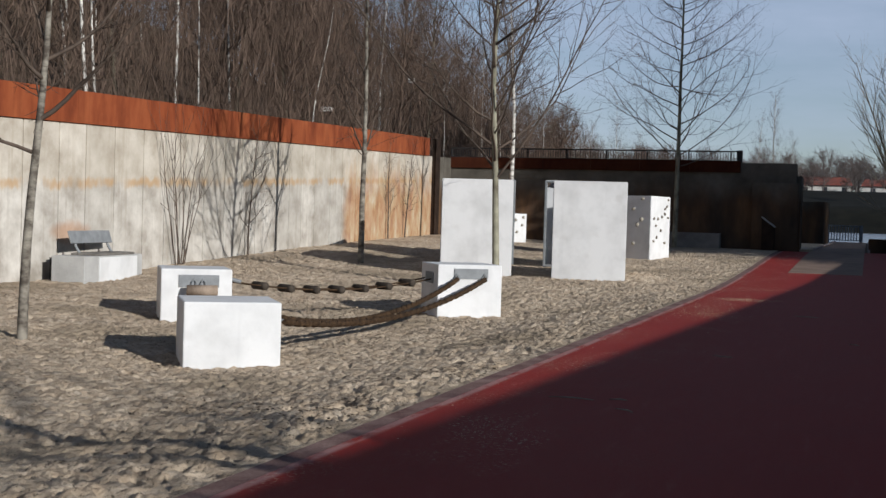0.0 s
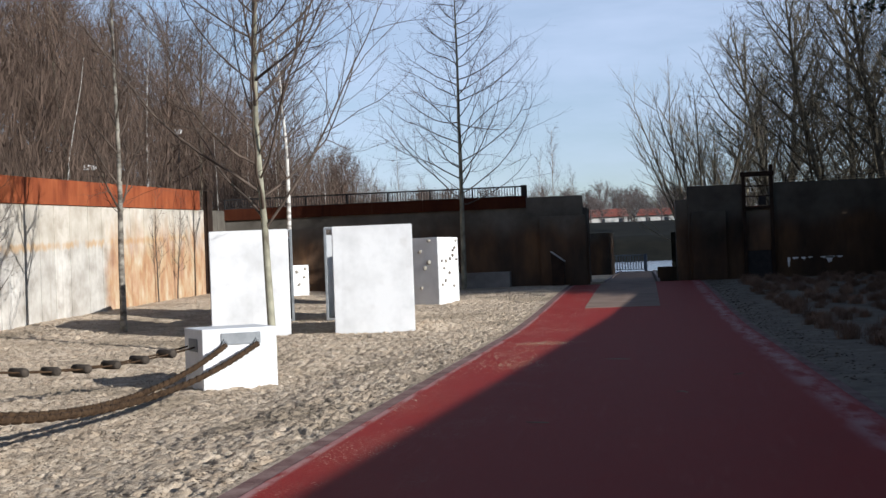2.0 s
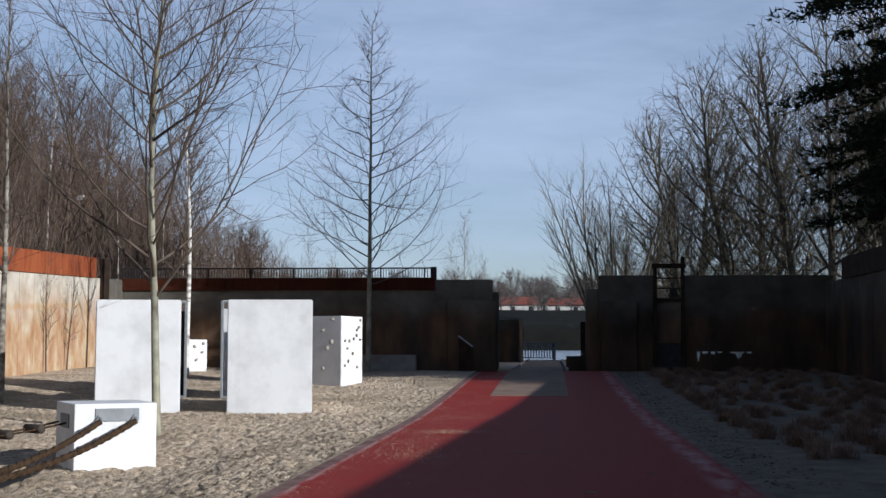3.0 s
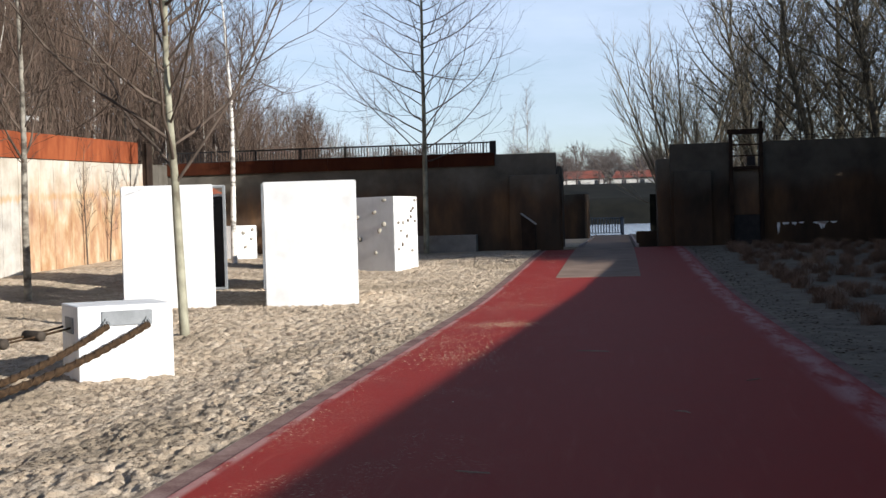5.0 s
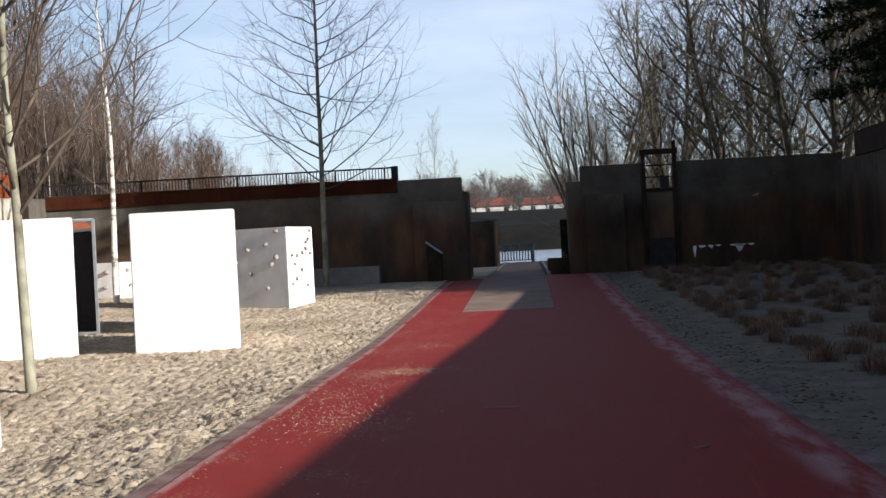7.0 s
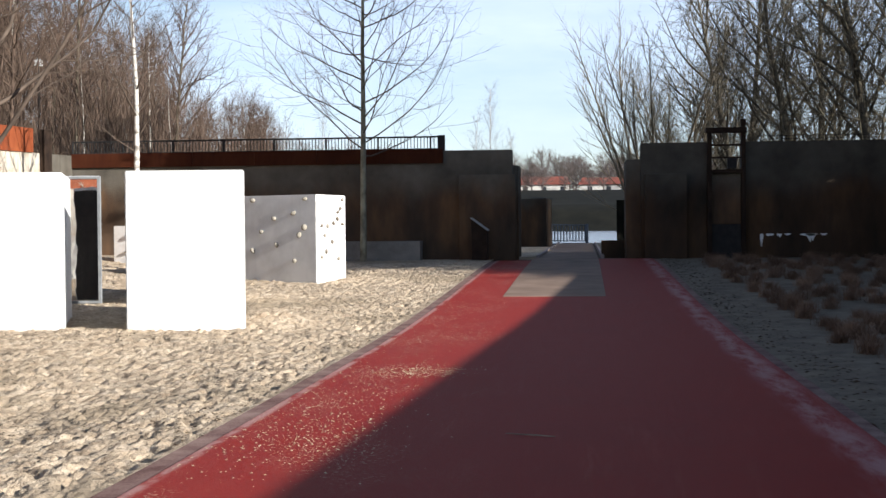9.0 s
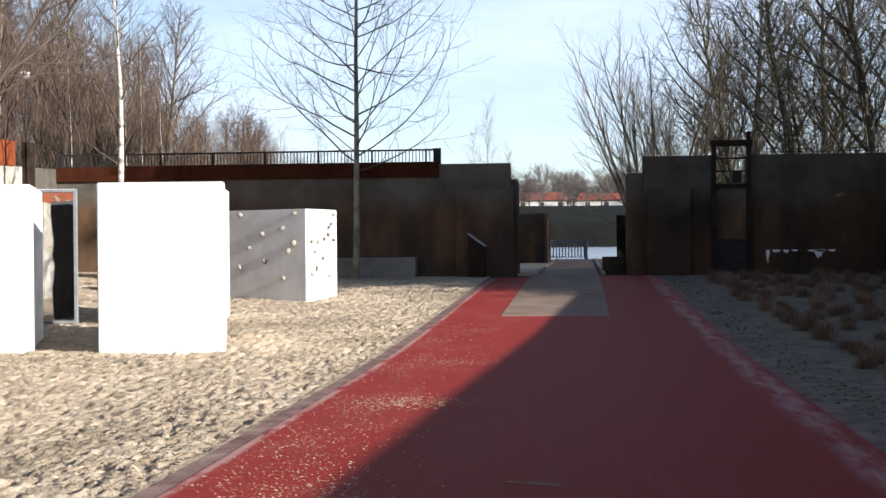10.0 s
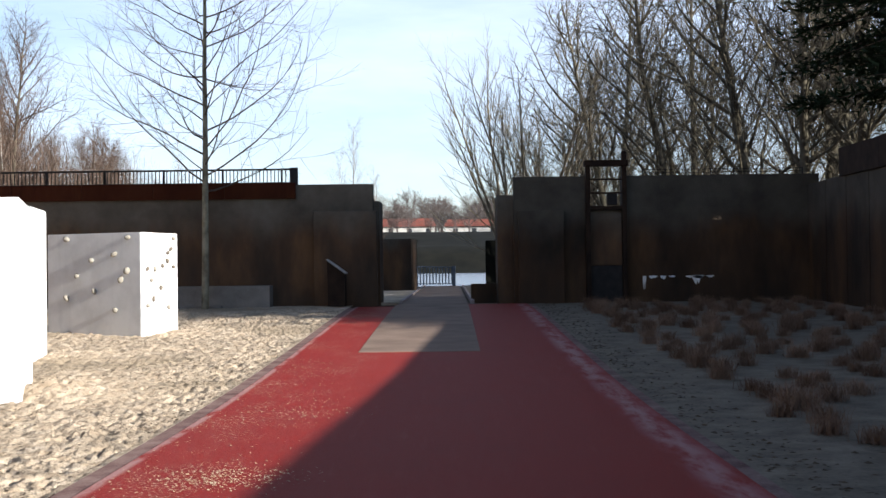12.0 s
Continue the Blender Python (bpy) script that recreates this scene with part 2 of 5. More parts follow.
SAND, RED = sand_material(), red_material()
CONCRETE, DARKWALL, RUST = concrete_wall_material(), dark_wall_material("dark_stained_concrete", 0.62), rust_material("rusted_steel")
# fascia rust at a fifth: the shade on it is put into the colour
RUST_SHADE = rust_material("shade_rusted_steel", 0.2)
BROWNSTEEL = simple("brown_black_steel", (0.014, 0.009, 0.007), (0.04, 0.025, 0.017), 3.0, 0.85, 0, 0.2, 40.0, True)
# same stained concrete at a lower k, darker still to carry the shade
SHADEWALL = dark_wall_material("shade_dark_concrete", 0.42)
WHITE = white_block_material()
ASPHALT = simple("worn_asphalt", (0.155, 0.108, 0.084), (0.26, 0.187, 0.145), 1.2, 0.9, 0, 0.35, 130.0, True)
SOIL = simple("grey_sandy_soil", (0.095, 0.078, 0.058), (0.21, 0.172, 0.13), 2.5, 0.95, 0, 0.8, 26.0, True)
GREY = simple("grey_concrete", (0.30, 0.295, 0.28), (0.44, 0.43, 0.41), 2.0, 0.88, 0, 0.2, 45.0, True)
# about half of GREY, with the low block's shade put into the colour
LOWGREY = simple("shade_grey_concrete", (0.14, 0.13, 0.118), (0.23, 0.215, 0.195), 2.0, 0.9, 0, 0.2, 45.0, True)
EDGE = simple("dusty_maroon_edging", (0.095, 0.045, 0.04), (0.26, 0.175, 0.15), 3.0, 0.9, 0, 0.3, 60.0, True)
KERB = simple("kerb_concrete", (0.20, 0.15, 0.14), (0.40, 0.34, 0.33), 3.0, 0.9, 0, 0.3, 60.0, True)
STEEL = simple("galvanised_steel", (0.17, 0.178, 0.182), (0.25, 0.258, 0.262), 6.0, 0.68, 0.1, 0.05, 80.0)
BLACKSTEEL = simple("dark_painted_steel", (0.018, 0.017, 0.018), (0.035, 0.032, 0.03), 6.0, 0.7, 0.1, 0.05, 80.0)
BLUESTEEL = simple("blue_grey_painted_steel", (0.05, 0.07, 0.10), (0.085, 0.11, 0.15), 6.0, 0.5, 0.3, 0.05, 80.0)
ROPE = simple("brown_rope", (0.018, 0.011, 0.007), (0.075, 0.045, 0.024), 14.0, 0.95, 0, 0.6, 130.0, True)
WOOD = simple("weathered_wood", (0.15, 0.11, 0.08), (0.33, 0.26, 0.20), 5.0, 0.85, 0, 0.3, 70.0)
LOGWOOD = simple("dark_rope_rung", (0.026, 0.021, 0.017), (0.075, 0.06, 0.047), 9.0, 0.9, 0, 0.3, 70.0)
HOLD = simple("beige_resin", (0.20, 0.18, 0.145), (0.34, 0.31, 0.26), 12.0, 0.7, 0, 0.2, 80.0)
WHITEPAINT = simple("flaked_white_paint", (0.62, 0.62, 0.60), (0.82, 0.82, 0.80), 6.0, 0.8, 0, 0.1, 50.0)
BARK_YOUNG = bark_material("grey_green_bark", (0.30, 0.285, 0.21), (0.12, 0.105, 0.075), (1, 1, 0.6), 0.35, 0.65)
BARK_GREY = bark_material("grey_mottled_bark", (0.27, 0.245, 0.20), (0.075, 0.062, 0.05), (1, 1, 1.6), 0.40, 0.60)
BARK_DARK = bark_material("dark_twig_bark", (0.12, 0.09, 0.07), (0.05, 0.038, 0.03), (1, 1, 0.6), 0.35, 0.65)
BARK_BIRCH = bark_material("birch_bark", (0.58, 0.55, 0.50), (0.16, 0.14, 0.12), (1, 1, 2.6), 0.36, 0.52)
TWIG_BROWN = bark_material("brown_twigs", (0.14, 0.097, 0.072), (0.055, 0.039, 0.031), (1, 1, 0.6), 0.35, 0.65)
TWIG_GREY = bark_material("grey_twigs", (0.17, 0.148, 0.108), (0.055, 0.046, 0.033), (1, 1, 0.6), 0.35, 0.65)
TWIG_WILLOW = bark_material("ochre_twigs", (0.34, 0.285, 0.20), (0.16, 0.13, 0.09), (1, 1, 0.6), 0.35, 0.65)
NEEDLES = simple("dark_needles", (0.012, 0.022, 0.012), (0.035, 0.055, 0.028), 2.0, 0.85, 0, 0, 30.0, True)
DRYGRASS = simple("dry_grass", (0.15, 0.09, 0.062), (0.33, 0.215, 0.15), 1.5, 0.9, 0, 0, 30.0, True, 0.5)
LITTER = simple("leaf_litter", (0.05, 0.036, 0.025), (0.13, 0.092, 0.062), 0.5, 0.95, 0, 0.5, 9.0, True)
FARBANK = simple("dark_reed_bank", (0.004, 0.0045, 0.0035), (0.013, 0.0125, 0.009), 0.3, 0.95, 0, 0.3, 3.0, True)
PLASTER = simple("white_plaster", (0.42, 0.40, 0.37), (0.56, 0.54, 0.50), 0.5, 0.9, 0, 0, 8.0, True)
ROOFTILE = simple("red_roof_tiles", (0.12, 0.042, 0.032), (0.22, 0.07, 0.052), 0.6, 0.85, 0, 0.2, 6.0, True)
DARKGLASS = simple("dark_window", (0.015, 0.017, 0.02), (0.03, 0.033, 0.04), 2.0, 0.15)
MIRROR, _t, _b = node_mat("steel_mirror", 0.03, 1.0)
_b.inputs["Base Color"].default_value = (0.78, 0.79, 0.80, 1)
_w = noise_tex(_t, position(_t), 1.6, 2)
bump(_t, _b, _w, 0.25, 0.02)
WATER, _t, _b = node_mat("lake_ice", 0.25)
_b.inputs["Base Color"].default_value = (0.18, 0.21, 0.24, 1)
bump(_t, _b, noise_tex(_t, position(_t, (1, 0.4, 1)), 1.2, 3), 0.12, 0.05)


# ---- building helpers ----
def finish(bm, name, material, flat=True):
    me = bpy.data.meshes.new(name)
    bm.to_mesh(me)
    bm.free()
    me.materials.append(material)
    if not flat:
        for p in me.polygons:
            p.use_smooth = True
    return me


def part(name, bm, material, parent=None, label="", flat=True):
    """One mesh object under a thing or a part; the geometry is given in the parent's own space."""
    ob = new(name, finish(bm, name, material, flat))
    if parent is not None:
        ob.parent = parent
    if label:
        tagged(ob, label)
    return ob


def thing(name, label, category, m=None, group="", kind=""):
    ob = new(name)
    ob.empty_display_size = 0.2
    if m is not None:
        ob.matrix_basis = m
    return tagged(ob, label, category, group, kind)


def structure(name, bm, material, label, category, flat=True, m=None):
    ob = new(name, finish(bm, name, material, flat))
    if m is not None:
        ob.matrix_basis = m
    return tagged(ob, label, category, "", "structure")


def add_box(bm, x0, x1, y0, y1, z0, z1, bev=0.0, m=None):
    """A box with rounded edges, added to bm."""
    made = bmesh.ops.create_cube(bm, size=1)["verts"]
    for v in made:
        v.co = Vector((x0 + (v.co.x + 0.5) * (x1 - x0), y0 + (v.co.y + 0.5) * (y1 - y0), z0 + (v.co.z + 0.5) * (z1 - z0)))
    if bev:
        es = list({e for v in made for e in v.link_edges})
        made = list({v for f in bmesh.ops.bevel(bm, geom=es, offset=bev, segments=2, affect="EDGES", profile=0.5)["faces"] for v in f.verts} | {v for v in made if v.is_valid})
    if m is not None:
        for v in made:
            v.co = m @ v.co
    return bm


def box(x0, x1, y0, y1, z0, z1, bev=0.0, m=None):
    return add_box(bmesh.new(), x0, x1, y0, y1, z0, z1, bev, m)


def add_tube(bm, pts, radii, sides=8, cap=True):
    """A tube through pts, with a radius at each."""
    rings, n = [], len(pts)
    for i, p in enumerate(pts):
        d = (pts[min(i + 1, n - 1)] - pts[max(i - 1, 0)]).normalized()
        a = d.orthogonal().normalized() if i == 0 else (last - d * last.dot(d)).normalized()
        last, c = a, d.cross(a)
        rings.append([bm.verts.new(p + (a * math.cos(2 * math.pi * k / sides) + c * math.sin(2 * math.pi * k / sides)) * radii[i]) for k in range(sides)])
    for r0, r1 in zip(rings, rings[1:]):
        for k in range(sides):
            bm.faces.new((r0[k], r0[(k + 1) % sides], r1[(k + 1) % sides], r1[k]))
    if cap:
        bm.faces.new(rings[0][::-1])
        bm.faces.new(rings[-1])
    return bm


def tube(pts, r, sides=8):
    pts = [Vector(p) for p in pts]
    return add_tube(bmesh.new(), pts, r if isinstance(r, (list, tuple)) else [r] * len(pts), sides)


def step(a, lo, hi):
    s = min(max((a - lo) / (hi - lo), 0.0), 1.0)
    return s * s * (3 - 2 * s)


def ground_z(x, y):
    """The court rises towards the gate and dips into a shallow basin round the rope blocks."""
    basin = 0.33 * step(-x, 0.3, 3.0) * (1 - 0.62 * step(-x, 6, 11)) * (1 - step(y, 26, 33))
    return 0.48 * step(y, 30, 56) + 0.2 * step(-x, 7.5, 12.5) * step(y, 27, 40) - basin


# ---- the ground, the path and the walls ----
WALL_L = lambda y: -13.05 - 0.012 * (y - 35.5)
WALL_R = lambda y: 12.1
RUST_TOP = lambda y: 3.75 + 0.0233 * (y - 25)
RTOP = lambda y: 4.27 + 0.022 * max(0.0, 29 - y)
GATE = 54.5


def grid_mesh(xs, ys, height):
    nx, ny = len(xs), len(ys)
    verts = [(x, y, height(x, y)) for y in ys for x in xs]
    faces = [(j * nx + i, j * nx + i + 1, (j + 1) * nx + i + 1, (j + 1) * nx + i) for j in range(ny - 1) for i in range(nx - 1)]
    bm = bmesh.new()
    me = bpy.data.meshes.new("grid")
    me.from_pydata(verts, [], faces)
    bm.from_mesh(me)
    bpy.data.meshes.remove(me)
    return bm


def footprints(x, y):
    p = Vector((x, y, 0))
    w = Vector((noise.noise(p * 2.1), noise.noise(p * 2.1 + Vector((5, 1, 8))), 0)) * 0.16
    a, b = noise.noise((p + w) * 3.6), noise.noise((p + w) * 7.6 + Vector((7, 3, 1)))
    c = noise.noise(p * 0.9 + Vector((3, 9, 4)))
    d, e = noise.noise((p + w) * 12.5 + Vector((1, 5, 2))), noise.noise(p * 19.0 + Vector((4, 2, 6)))
    return -0.045 * max(a - 0.05, 0) - 0.07 * max(b - 0.02, 0) * (0.9 + 0.7 * c) - 0.075 * max(d - 0.04, 0) - 0.045 * max(e - 0.05, 0) + 0.03 * noise.noise(p * 0.7) + 0.02 * max(-d - 0.15, 0)


def sand_height(x, y):
    calm = step(-x, 0.16, 0.3) * (1 - 0.7 * step(y, 48, 53))
    return ground_z(x, y) + 0.2 * math.exp(-((x + 2.15) ** 2 + (y - 34.3) ** 2) / 0.3) + (footprints(x, y) * 0.9 - 0.004) * calm - 0.012 - 0.12 * math.exp(-((x + 4.2) ** 2 + (y - 17.2) ** 2) / 4.5)


def spread(a, b, near, n):
    """n values from a to b, closer together at a when near is over 1."""
    return [a + (b - a) * (i / (n - 1)) ** near for i in range(n)]


xs = [-0.172 - v for v in spread(0.0, 13.6, 1.25, 430)][::-1]
ys = spread(7.0, 55.0, 1.3, 1300)


def trodden(xs, ys):
    """Heights of the sand with heel and toe prints pressed into it, each with a low rim."""
    rng = np.random.default_rng(17)
    X, Y = np.array(xs), np.array(ys)
    Z = np.array([[sand_height(x, y) for x in xs] for y in ys])
    for k in range(15000):
        px, py = -0.35 - 12.3 * rng.random() ** 1.1, 7.5 + 46 * rng.random() ** 1.25
        yaw, deep = rng.random() * 6.28, rng.uniform(0.008, 0.026)
        c, sn = math.cos(yaw), math.sin(yaw)
        for off, length, width in ((-0.07, 0.055, 0.042), (0.055, 0.09, 0.05)):
            cx, cy = px + c * off, py + sn * off
            i0, i1 = np.searchsorted(X, (cx - 0.22, cx + 0.22))
            j0, j1 = np.searchsorted(Y, (cy - 0.22, cy + 0.22))
            if i1 - i0 < 2 or j1 - j0 < 2:
                continue
            dx, dy = X[None, i0:i1] - cx, Y[j0:j1, None] - cy
            r = ((dx * c + dy * sn) / length) ** 2 + ((-dx * sn + dy * c) / width) ** 2
            Z[j0:j1, i0:i1] += deep * (0.3 * np.exp(-((r - 2.4) ** 2) / 1.8) - np.exp(-r * r * 0.6))
    return Z


TROD = trodden(xs, ys)
COL, ROW = {x: i for i, x in enumerate(xs)}, {y: j for j, y in enumerate(ys)}
structure("ground_sand", grid_mesh(xs, ys, lambda x, y: float(TROD[ROW[y], COL[x]])), SAND, "pale trampled sand with footprints beside the red path", "sand", False)
xs = spread(4.603, 12.3, 1.2, 70)
structure("ground_bed", grid_mesh(xs, spread(7.0, 55.0, 1.1, 186), lambda x, y: ground_z(x, y) - 0.015 + 0.02 * noise.noise(Vector((x, y, 5)) * 2.2) + 0.012 * noise.noise(Vector((x, y, 9)) * 7)), SOIL, "shaded sandy planting bed", "sand", False)


def far_z(x, y):
    """Level ground outside the court, the wooded slope and the lake bed."""
    hill = 17.0 * step(-x - 14, 0, 46) * step(210 - y, 0, 90)
    hill += 7.0 * step(x - 13, 0, 40) * step(120 - y, 0, 50)
    lake = -2.6 * step(y, 92, 101) * step(-abs(x - 0) + 170, 0, 60)
    bank = 7.2 * step(y, 296, 330)
    return 0.48 + 3.0 * step(-x - 13.9, 0, 1.2) * step(82 - y, 0, 25) + 2.6 * step(x - 12.4, 0, 1.2) * step(70 - y, 0, 14) + hill + lake + bank + (0.5 * noise.noise(Vector((x, y, 0)) * 0.15) if abs(x) > 17 else 0)


def outside(x, y):
    if WALL_L(y) - 0.6 < x < WALL_R(y) + 0.6 and y < GATE + 0.3:
        return -0.7
    return far_z(x, y) - (0.05 if abs(x) < 14.5 else 0)


gx = sorted({round(v, 2) for v in [-900, -500, -300, -200, -150, -120, -100, 100, 120, 150, 200, 300, 500, 900] + [-90 + i * 2.5 for i in range(72)] + [-15.6 + i * 0.5 for i in range(6)] + [11.5 + i * 0.5 for i in range(6)]})
gy = sorted({round(v, 2) for v in [-200, -100, -60, 110, 130, 150, 180, 220, 260, 290, 296, 304, 312, 320, 330, 360, 400, 500, 800, 1400] + [-40 + i * 2.5 for i in range(58)] + [54.8, 54.2]})
structure("ground", grid_mesh(gx, gy, outside), LITTER, "brown leaf-strewn ground rising into a wooded slope", "ground", False)

# red running surface, two strips round the asphalt where it begins
PX0, PX1, AX0, AX1, AY = 0.0, 4.47, 1.0, 2.9, 39.45


def strip(x0, x1, y0, y1, lift, n=40, thick=0.06):
    ys = [y0 + (y1 - y0) * i / n for i in range(n + 1)]
    bm = bmesh.new()
    rows = []
    for y in ys:
        z = ground_z(2, y) + lift
        rows.append([bm.verts.new(c) for c in ((x0, y, z - thick), (x0, y, z), (x1, y, z), (x1, y, z - thick))])
    for a, b in zip(rows, rows[1:]):
        for k in range(3):
            bm.faces.new((a[k], a[k + 1], b[k + 1], b[k]))
    bm.faces.new(rows[0][::-1])
    bm.faces.new(rows[-1])
    bmesh.ops.recalc_face_normals(bm, faces=bm.faces)
    return bm


path = structure("path", strip(PX0, PX1, -6.0, AY, 0.0, 60), RED, "red rubber-granulate path dusted with sand", "path")
structure("path_left_strip", strip(PX0, AX0, AY, GATE - 1.6, 0.0), RED, "red rubber-granulate strip beside the asphalt", "path")
structure("path_right_strip", strip(AX1, PX1, AY, GATE - 0.4, 0.0), RED, "red rubber-granulate strip beside the asphalt", "path")
structure("road", strip(AX0, AX1, AY, 88.0, 0.006, 60), ASPHALT, "worn tan-grey asphalt walkway through the gate", "walkway")
for nm, x0, x1, y1 in (("kerb_left", -0.17, -0.003, GATE - 1.6), ("kerb_right", 4.473, 4.6, GATE - 0.4)):
    kerb = structure(nm, strip(x0, x1, -6.0, y1, -0.012, 60, 0.15), EDGE, "dusty maroon edging strip along the red path", "kerb")
structure("wall_back", box(-12.5, 12.0, -6.4, -6.0, -0.3, 4.0), GREY, "plain concrete wall closing the court", "wall")
structure("ground_court", box(4.61, 12.1, -6.0, 7.02, -0.5, -0.022), SOIL, "shaded sandy planting bed", "sand")
structure("ground_court_west", grid_mesh(spread(-12.6, -0.172, 1.0, 60), spread(-6.0, 7.0, 1.0, 40), lambda x, y: ground_z(x, y) - 0.014), SAND, "pale sand floor of the court", "sand", False)


def wall_run(name, line, y0, y1, side, top, bottom, material, label):
    """A thick wall along y made of cast panels with recessed joints between them."""
    bm = bmesh.new()
    a, b = line(y0), line(y1)
    vs = []
    for x, y in ((a, y0), (b, y1), (b + side * 0.4, y1), (a + side * 0.4, y0)):
        vs.append((bm.verts.new((x + side * 0.03, y, bottom)), bm.verts.new((x + side * 0.03, y, top(y)))))
    for k in range(4):
        p, q = vs[k], vs[(k + 1) % 4]
        bm.faces.new((p[0], q[0], q[1], p[1]))
    bm.faces.new([v[1] for v in vs])
    bm.faces.new([v[0] for v in vs][::-1])
    bmesh.ops.recalc_face_normals(bm, faces=bm.faces)
    return structure(name, bm, material, label, "wall")


def wall_panels(wall, name, line, edges, side, lo, hi, material, depth=0.05, gap=0.022):
    for y0, y1 in zip(edges, edges[1:]):
        a, b = y0 + gap, y1 - gap
        bm = bmesh.new()
        vs = []
        for off, inset in ((side * 0.034, 0.0), (side * (0.034 - depth + 0.008), 0.0), (side * (0.034 - depth), 0.008)):
            ring = [bm.verts.new((line(y) + off, y, z)) for y, z in ((a + inset, lo(a) + inset), (b - inset, lo(b) + inset), (b - inset, hi(b) - inset), (a + inset, hi(a) - inset))]
            vs.append(ring)
        for r0, r1 in zip(vs, vs[1:]):
            for k in range(4):
                bm.faces.new((r0[k], r0[(k + 1) % 4], r1[(k + 1) % 4], r1[k]))
        bm.faces.new(vs[-1])
        bmesh.ops.recalc_face_normals(bm, faces=bm.faces)
        part(name, bm, material, wall)


CTOP = lambda y: RUST_TOP(y) - 0.69
wall_w = wall_run("wall_west", WALL_L, -6.0, GATE + 0.4, -1, CTOP, -0.5, CONCRETE, "tall board-marked concrete retaining wall with ochre rust stains")
edges, y = [-6.0], -6.0
random.seed(4)
while y < 51.4:
    y += random.choice((0.9, 1.0, 1.0, 1.15, 1.25))
    edges.append(min(y, 51.9))
wall_panels(wall_w, "panel", WALL_L, edges, -1, lambda y: -0.5, CTOP, CONCRETE)
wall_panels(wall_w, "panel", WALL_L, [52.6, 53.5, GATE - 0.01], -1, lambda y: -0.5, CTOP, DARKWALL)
fascia = thing("steel_fascia", "rust-red weathering steel fascia capping the concrete wall", "fascia")
FEDGES = [-6.0 + 3.02 * i for i in range(20)]
for y0, y1 in zip(FEDGES, FEDGES[1:]):
    a, b = y0 + 0.004, y1 - 0.004
    bm = bmesh.new()
    top = [bm.verts.new((WALL_L(y) + o, y, RUST_TOP(y))) for y in (a, b) for o in (0.07, -0.42)]
    bot = [bm.verts.new((WALL_L(y) + o, y, CTOP(y) + 0.004)) for y in (a, b) for o in (0.07, -0.42)]
    for q in ((top[0], top[2], top[3], top[1]), (bot[1], bot[3], bot[2], bot[0]), (top[0], bot[0], bot[2], top[2]), (top[1], top[3], bot[3], bot[1]), (top[0], top[1], bot[1], bot[0]), (top[2], bot[2], bot[3], top[3])):
        bm.faces.new(q)
    part("steel_panel", bm, RUST, fascia)
post = thing("steel_post", "dark rusted steel post set into the concrete wall", "post", pose(WALL_L(52.25) + 0.1, 52.25, 0.4))
part("column", box(-0.12, 0.03, -0.22, 0.22, -0.1, 3.98, 0.01), BROWNSTEEL, post)
part("flange", box(0.03, 0.06, -0.26, 0.26, -0.1, 3.98, 0.005), BROWNSTEEL, post)

# the east wall, which shades the path
CTOP_R = lambda y: RTOP(y) - 0.7
wall_e = wall_run("wall_east", WALL_R, -6.0, GATE + 0.4, 1, CTOP_R, -0.3, SHADEWALL, "shaded concrete retaining wall with brown stains, darkened for the shade")
wall_panels(wall_e, "panel", WALL_R, [30 + 1.75 * i for i in range(15)], 1, lambda y: -0.5, CTOP_R, SHADEWALL)
# near-black colour carries this fascia's shade; the sunlit west one is rust red
fascia_e = thing("steel_fascia", "rusted steel fascia capping the shaded wall, painted near-black for shade", "fascia")
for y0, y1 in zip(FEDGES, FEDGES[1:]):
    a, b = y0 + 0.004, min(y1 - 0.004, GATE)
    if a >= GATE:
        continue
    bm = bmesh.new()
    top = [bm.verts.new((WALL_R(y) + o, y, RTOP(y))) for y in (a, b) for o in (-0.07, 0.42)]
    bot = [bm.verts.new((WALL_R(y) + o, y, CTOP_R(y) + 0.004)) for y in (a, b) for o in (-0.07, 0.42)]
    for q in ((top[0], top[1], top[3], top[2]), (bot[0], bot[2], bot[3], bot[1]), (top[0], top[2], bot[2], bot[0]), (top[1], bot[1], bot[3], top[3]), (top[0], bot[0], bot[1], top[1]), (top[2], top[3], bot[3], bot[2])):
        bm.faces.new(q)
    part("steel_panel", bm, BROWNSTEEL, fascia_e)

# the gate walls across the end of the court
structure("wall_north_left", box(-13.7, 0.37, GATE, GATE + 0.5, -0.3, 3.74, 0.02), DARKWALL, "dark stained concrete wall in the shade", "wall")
bm = box(4.17, 6.2, GATE, GATE + 0.5, -0.3, 3.87)
add_box(bm, 6.2, 7.1, GATE, GATE + 0.5, -0.3, 2.98)
add_box(bm, 7.1, 12.4, GATE, GATE + 0.5, -0.3, 3.87)
structure("wall_north_right", bm, SHADEWALL, "stained concrete wall, darkened for shade, with a notch for a sluice", "wall")
structure("pier_left", box(-1.22, 0.48, GATE - 0.28, GATE - 0.003, -0.3, 3.0, 0.02), DARKWALL, "stained concrete buttress beside the gate, darkened for shade", "pier")
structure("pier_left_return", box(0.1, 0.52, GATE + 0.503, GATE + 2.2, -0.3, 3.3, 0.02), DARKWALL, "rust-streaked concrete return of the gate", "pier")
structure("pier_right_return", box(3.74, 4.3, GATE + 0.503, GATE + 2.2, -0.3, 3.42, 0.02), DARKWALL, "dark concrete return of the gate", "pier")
structure("pier_right", box(4.28, 5.5, GATE - 0.26, GATE - 0.003, -0.3, 2.95, 0.02), SHADEWALL, "stained concrete buttress beside the gate, darkened for shade", "pier")


